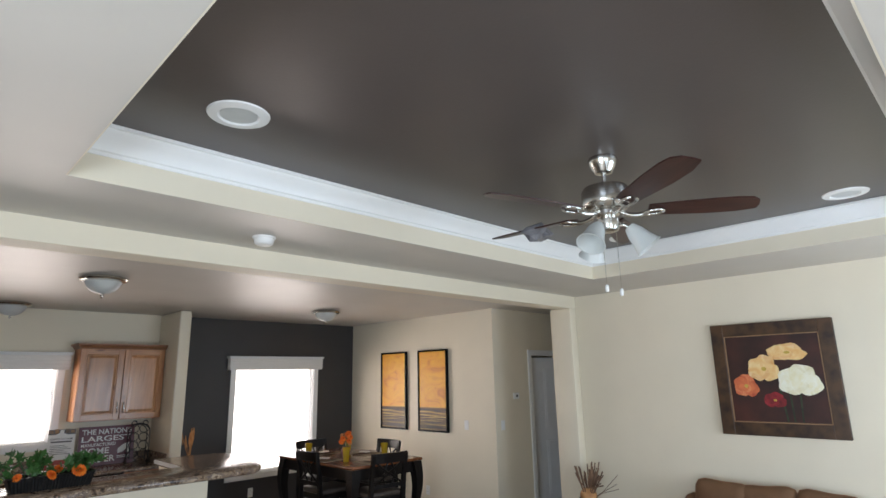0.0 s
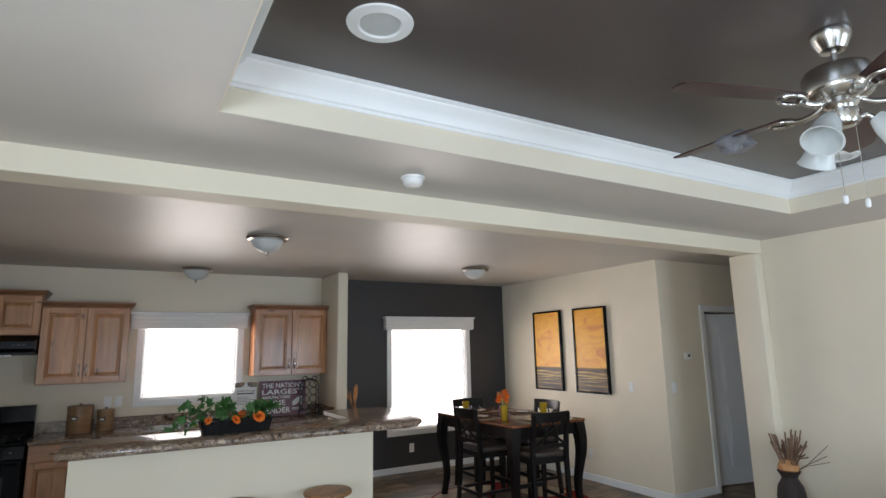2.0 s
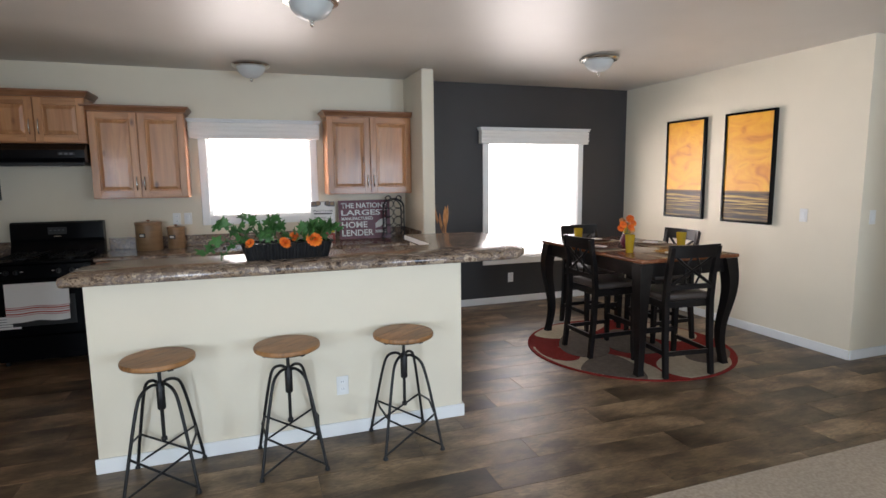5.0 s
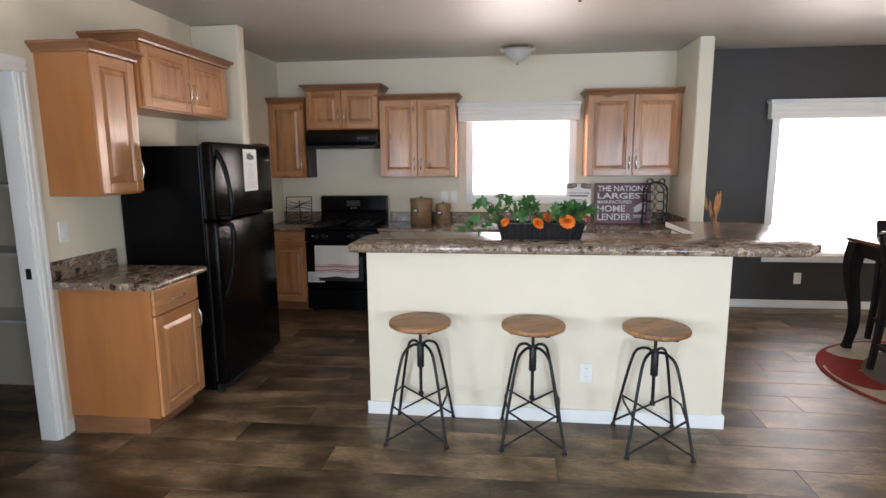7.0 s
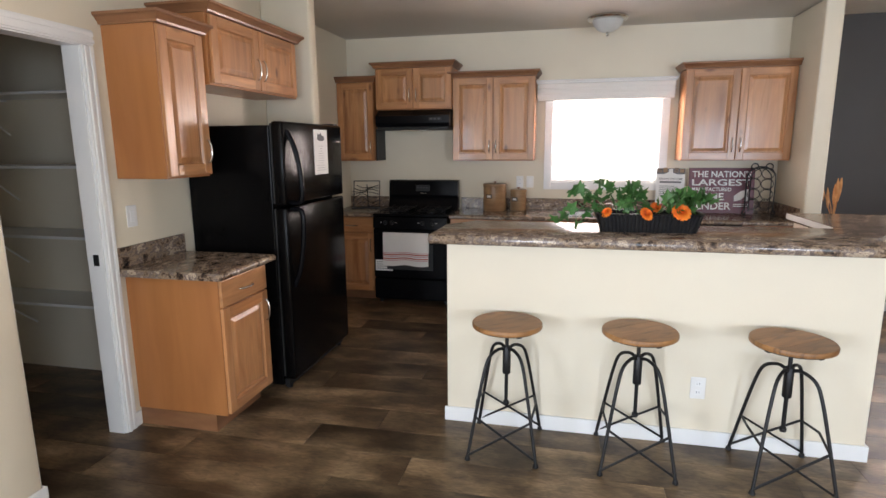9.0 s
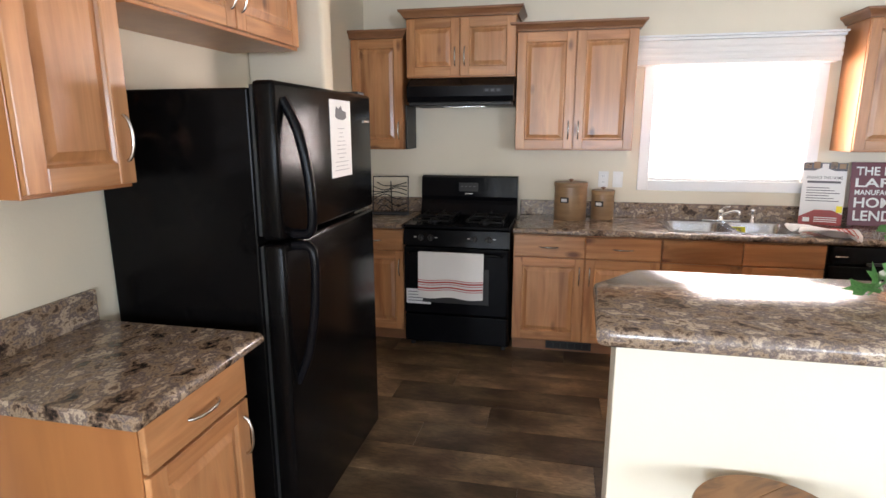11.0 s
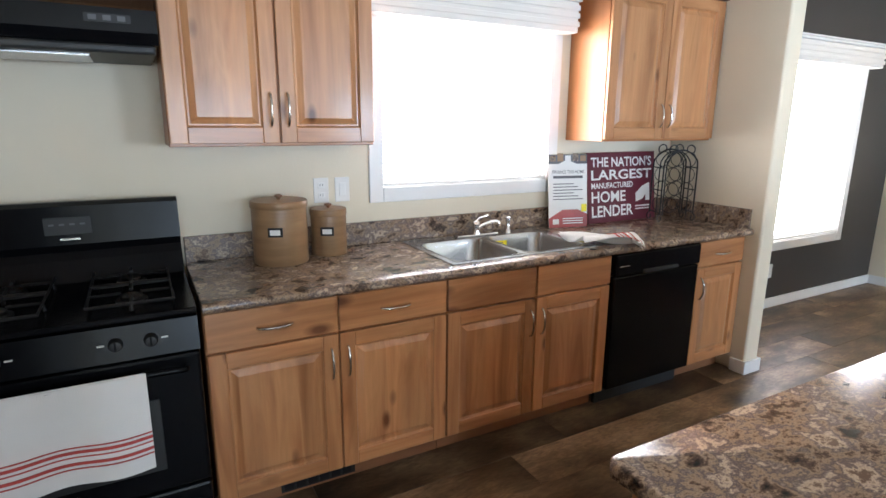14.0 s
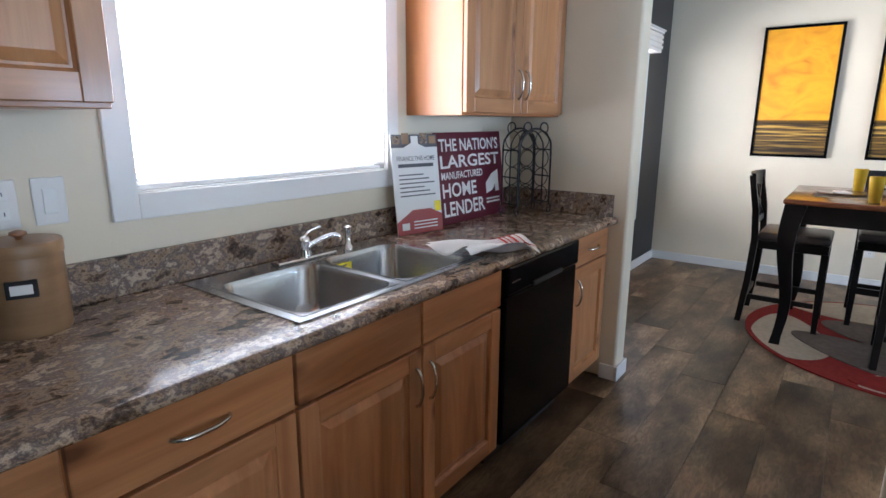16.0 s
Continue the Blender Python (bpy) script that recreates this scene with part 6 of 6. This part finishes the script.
# ---- ceiling fan ----
fan = thing("ceiling_fan", 2.50, 0.35, TRAY, 0, "five-blade walnut ceiling fan with brushed nickel body and glass shades", "ceiling fan")
part("canopy", lathe(bmesh.new(), [(0.03, -0.085), (0.045, -0.08), (0.062, -0.05), (0.074, -0.025), (0.076, -0.012), (0.072, 0.0)], n=28), NICKEL, fan, "", 40)
part("down_rod", tube(bmesh.new(), [(0, 0, -0.17), (0, 0, -0.08)], 0.012, 12), NICKEL, fan, "", 60)
part("motor", lathe(bmesh.new(), [(0.05, -0.29), (0.10, -0.282), (0.118, -0.265), (0.122, -0.25), (0.122, -0.185), (0.11, -0.165), (0.05, -0.155), (0.03, -0.15)], n=32), NICKEL, fan, "", 40)
part("switch_housing", lathe(bmesh.new(), [(0.03, -0.40), (0.05, -0.392), (0.056, -0.38), (0.056, -0.335), (0.045, -0.325), (0.06, -0.31), (0.06, -0.291)], n=24), NICKEL, fan, "", 40)
for k in range(5):
    rot = pose(0, 0, 0, 0, 0, -125.6 + 72 * k)
    outline = [(0.20, -0.050), (0.32, -0.060), (0.50, -0.070), (0.62, -0.070), (0.69, -0.060), (0.722, -0.030), (0.732, 0.015), (0.728, 0.050), (0.64, 0.070), (0.50, 0.072), (0.32, 0.060), (0.20, 0.050)]
    bl = part("blade", prism(bmesh.new(), outline, -0.004, 0.004), WALNUT, fan, "dark walnut blade", None, rot @ pose(0, 0, -0.292, -12, 0, 0))
    bm = tube(bmesh.new(), curve([(0.06, 0, -0.29), (0.10, 0, -0.312), (0.15, 0, -0.318), (0.20, 0, -0.308)], 4), 0.013, 8)
    bi = part("blade_iron", bm, NICKEL, fan, "", 60, rot)
    for s in (-1, 1):
        part("iron_scroll", tube(bmesh.new(), curve([(0.17, 0, -0.315), (0.205, s * 0.032, -0.308), (0.25, s * 0.035, -0.304), (0.275, s * 0.01, -0.302)], 4), 0.009, 8), NICKEL, bi, "", 60)
for k in range(3):
    rot = pose(0, 0, -0.375, 0, 0, 60 + 120 * k)
    arm = part("lamp_arm", tube(bmesh.new(), curve([(0.04, 0, 0.0), (0.075, 0, 0.008), (0.10, 0, -0.012)], 4), 0.010, 8), NICKEL, fan, "", 60, rot)
    part("shade", lathe(bmesh.new(), [(0.026, 0.0), (0.032, -0.012), (0.045, -0.045), (0.052, -0.085), (0.064, -0.125), (0.072, -0.14), (0.066, -0.14), (0.048, -0.09), (0.028, -0.02)], n=24), FROST, arm, "frosted tulip glass shade", 60, pose(0.10, 0, -0.005, 0, -38, 0))
for x, y, ln in ((0.02, -0.03, 0.30), (-0.03, 0.02, 0.28)):
    c_ = part("pull_chain", tube(bmesh.new(), [(x, y, -0.39), (x, y, -0.39 - ln)], 0.0014, 5), NICKEL, fan)
    part("pull_knob", lathe(bmesh.new(), [(0.003, 0.0), (0.009, -0.006), (0.009, -0.03), (0.005, -0.036)], (x, y, -0.39 - ln), 10), PLASTIC, c_)


# a scrap of packing film left on one blade
rng = random.Random(12)
wrap = thing("plastic_wrap", 2.503, 0.79, TRAY - 0.315, 25, "crumpled clear packing film resting on a fan blade", "plastic wrap")
bm = bmesh.new()
bmesh.ops.create_icosphere(bm, subdivisions=2, radius=0.075)
for v_ in bm.verts:
    v_.co = Vector((v_.co.x * 1.1, v_.co.y * 1.2, v_.co.z * 0.75)) * rng.uniform(0.62, 1.2)
part("film", bm, FILM, wrap)


# ---- lights, detectors, plates ----
def dome_light(x, y, label="brushed nickel ceiling light with a frosted glass bowl"):
    l = thing("ceiling_light", x, y, H, 0, label, "ceiling light", "dome ceiling lights")
    part("pan", lathe(bmesh.new(), [(0.135, -0.042), (0.168, -0.036), (0.178, -0.022), (0.172, -0.008), (0.15, 0.0)], n=36), NICKEL, l, "", 40)
    part("bowl", lathe(bmesh.new(), [(0.01, -0.142), (0.05, -0.136), (0.09, -0.115), (0.12, -0.08), (0.136, -0.043)], n=36), FROST, l, "", 60)
    part("finial", lathe(bmesh.new(), [(0.002, -0.178), (0.012, -0.168), (0.014, -0.156), (0.007, -0.148), (0.018, -0.141)], n=14), NICKEL, l, "", 50)


for x, y in ((1.14, 4.17), (0.805, 6.33), (3.89, 5.13)):
    dome_light(x, y)


def can_light(x, y):
    l = thing("recessed_light", x, y, TRAY, 0, "white trimmed recessed ceiling light in the tray", "recessed light", "recessed lights")
    part("trim_ring", lathe(bmesh.new(), [(0.075, -0.002), (0.085, -0.012), (0.125, -0.007), (0.128, 0.0)], n=36, cap=False), TRIM, l, "", 40)
    part("lens", lathe(bmesh.new(), [(0.0762, -0.0055), (0.076, -0.002), (0.06, -0.001)], n=30), FROST, l, "", 40)


for x, y in ((0.885, 1.13), (4.22, -0.40), (0.885, -0.40), (4.22, 1.13)):
    can_light(x, y)
sm = thing("smoke_detector", 1.515, 2.12, H, 0, "white round smoke detector on the ceiling", "smoke detector")
part("base", lathe(bmesh.new(), [(0.068, -0.012), (0.07, -0.006), (0.07, 0)], n=28), PLASTIC, sm, "", 40)
part("cover", lathe(bmesh.new(), [(0.02, -0.052), (0.045, -0.05), (0.056, -0.04), (0.06, -0.0125)], n=28), PLASTIC, sm, "", 40)


def plate(name, x, y, z, rz, label, kind):
    """A wall plate facing local -y."""
    o = thing(name, x, y, z, rz, label, "outlet" if kind == "o" else "switch")
    part("cover", box(bmesh.new(), -0.037, 0.037, -0.006, 0, -0.06, 0.06, bevel=0.003), PLASTIC, o)
    if kind == "o":
        for dz in (-0.024, 0.024):
            s_ = part("socket", box(bmesh.new(), -0.016, 0.016, -0.0085, -0.0062, dz - 0.014, dz + 0.014, bevel=0.001), TRIM, o)
            for dx in (-0.006, 0.006):
                part("slot", boxes((dx - 0.0012, dx + 0.0012, -0.009, -0.0086, dz - 0.003, dz + 0.007)), INK, s_)
    else:
        part("rocker", box(bmesh.new(), -0.016, 0.016, -0.010, -0.0062, -0.032, 0.032, bevel=0.002), TRIM, o)


plate("wall_outlet", 1.205, 3.87, 0.32, 0, "white wall outlet on the breakfast bar", "o")
plate("wall_outlet", 3.81, N, 0.325, 0, "white wall outlet on the charcoal wall", "o")
plate("wall_outlet", 0.015, N, 1.20, 0, "white wall outlet over the worktop", "o")
plate("light_switch", 0.12, N, 1.20, 0, "white light switch over the worktop", "s")
plate("wall_outlet", E, 4.98, 0.33, 90 + 180, "white wall outlet under the paintings", "o")
plate("light_switch", E, 4.22, 1.215, 90 + 180, "white light switch on the dining wall", "s")
plate("light_switch", 5.64, 3.72, 1.225, 0, "white light switch by the hallway corner", "s")
plate("light_switch", W, 3.55, 1.20, 90, "white light switch beside the pantry", "s")
th = thing("thermostat", 5.92, 3.72, 1.575, 0, "small white wall thermostat with dark display", "thermostat")
part("case", box(bmesh.new(), -0.055, 0.055, -0.024, 0, -0.04, 0.04, bevel=0.006), PLASTIC, th)
part("display", boxes((-0.015, 0.02, -0.0255, -0.0243, -0.015, 0.015)), BLACKMATT, th)

# ---- floor planks ----
floor_ob = bpy.data.objects["floor"]
PW, PL = 0.2385, 1.22
rng = random.Random(7)
plank_mesh = {}


def plank(x0, x1, y0, y1):
    key = (round(x1 - x0, 2), round(y1 - y0, 3))
    if key not in plank_mesh:
        w, d_ = key[0] / 2 - 0.0008, key[1] / 2 - 0.0008
        bm = loft(bmesh.new(), [[(-w, -d_, -0.006), (w, -d_, -0.006), (w, d_, -0.006), (-w, d_, -0.006)], [(-w, -d_, -0.001), (w, -d_, -0.001), (w, d_, -0.001), (-w, d_, -0.001)],
                                [(-w + 0.001, -d_ + 0.001, 0), (w - 0.001, -d_ + 0.001, 0), (w - 0.001, d_ - 0.001, 0), (-w + 0.001, d_ - 0.001, 0)]])
        plank_mesh[key] = mesh_of("plank", bm, PLANK)
    share("plank", plank_mesh[key], floor_ob, Matrix.Translation(((x0 + x1) / 2, (y0 + y1) / 2, 0)))


row = 0
y = 2.642
while y < N - 0.01:
    y1 = min(N, 3.193 + PW * math.floor((y - 3.193) / PW + 1.0001))
    left = -3.6 if y < 4.05 else W
    right = 7.7 if y < 5.1 else E + 0.1
    x = -0.02 - 0.41 * ((row * 2) % 3) - 3 * PL - 0.07 * (row % 4)
    while x < right:
        a, b = max(x, left), min(x + PL, right)
        if b - a > 0.02:
            plank(round(a, 2), round(b, 2), y, y1)
        x = round(x + PL, 3)
    y, row = y1, row + 1
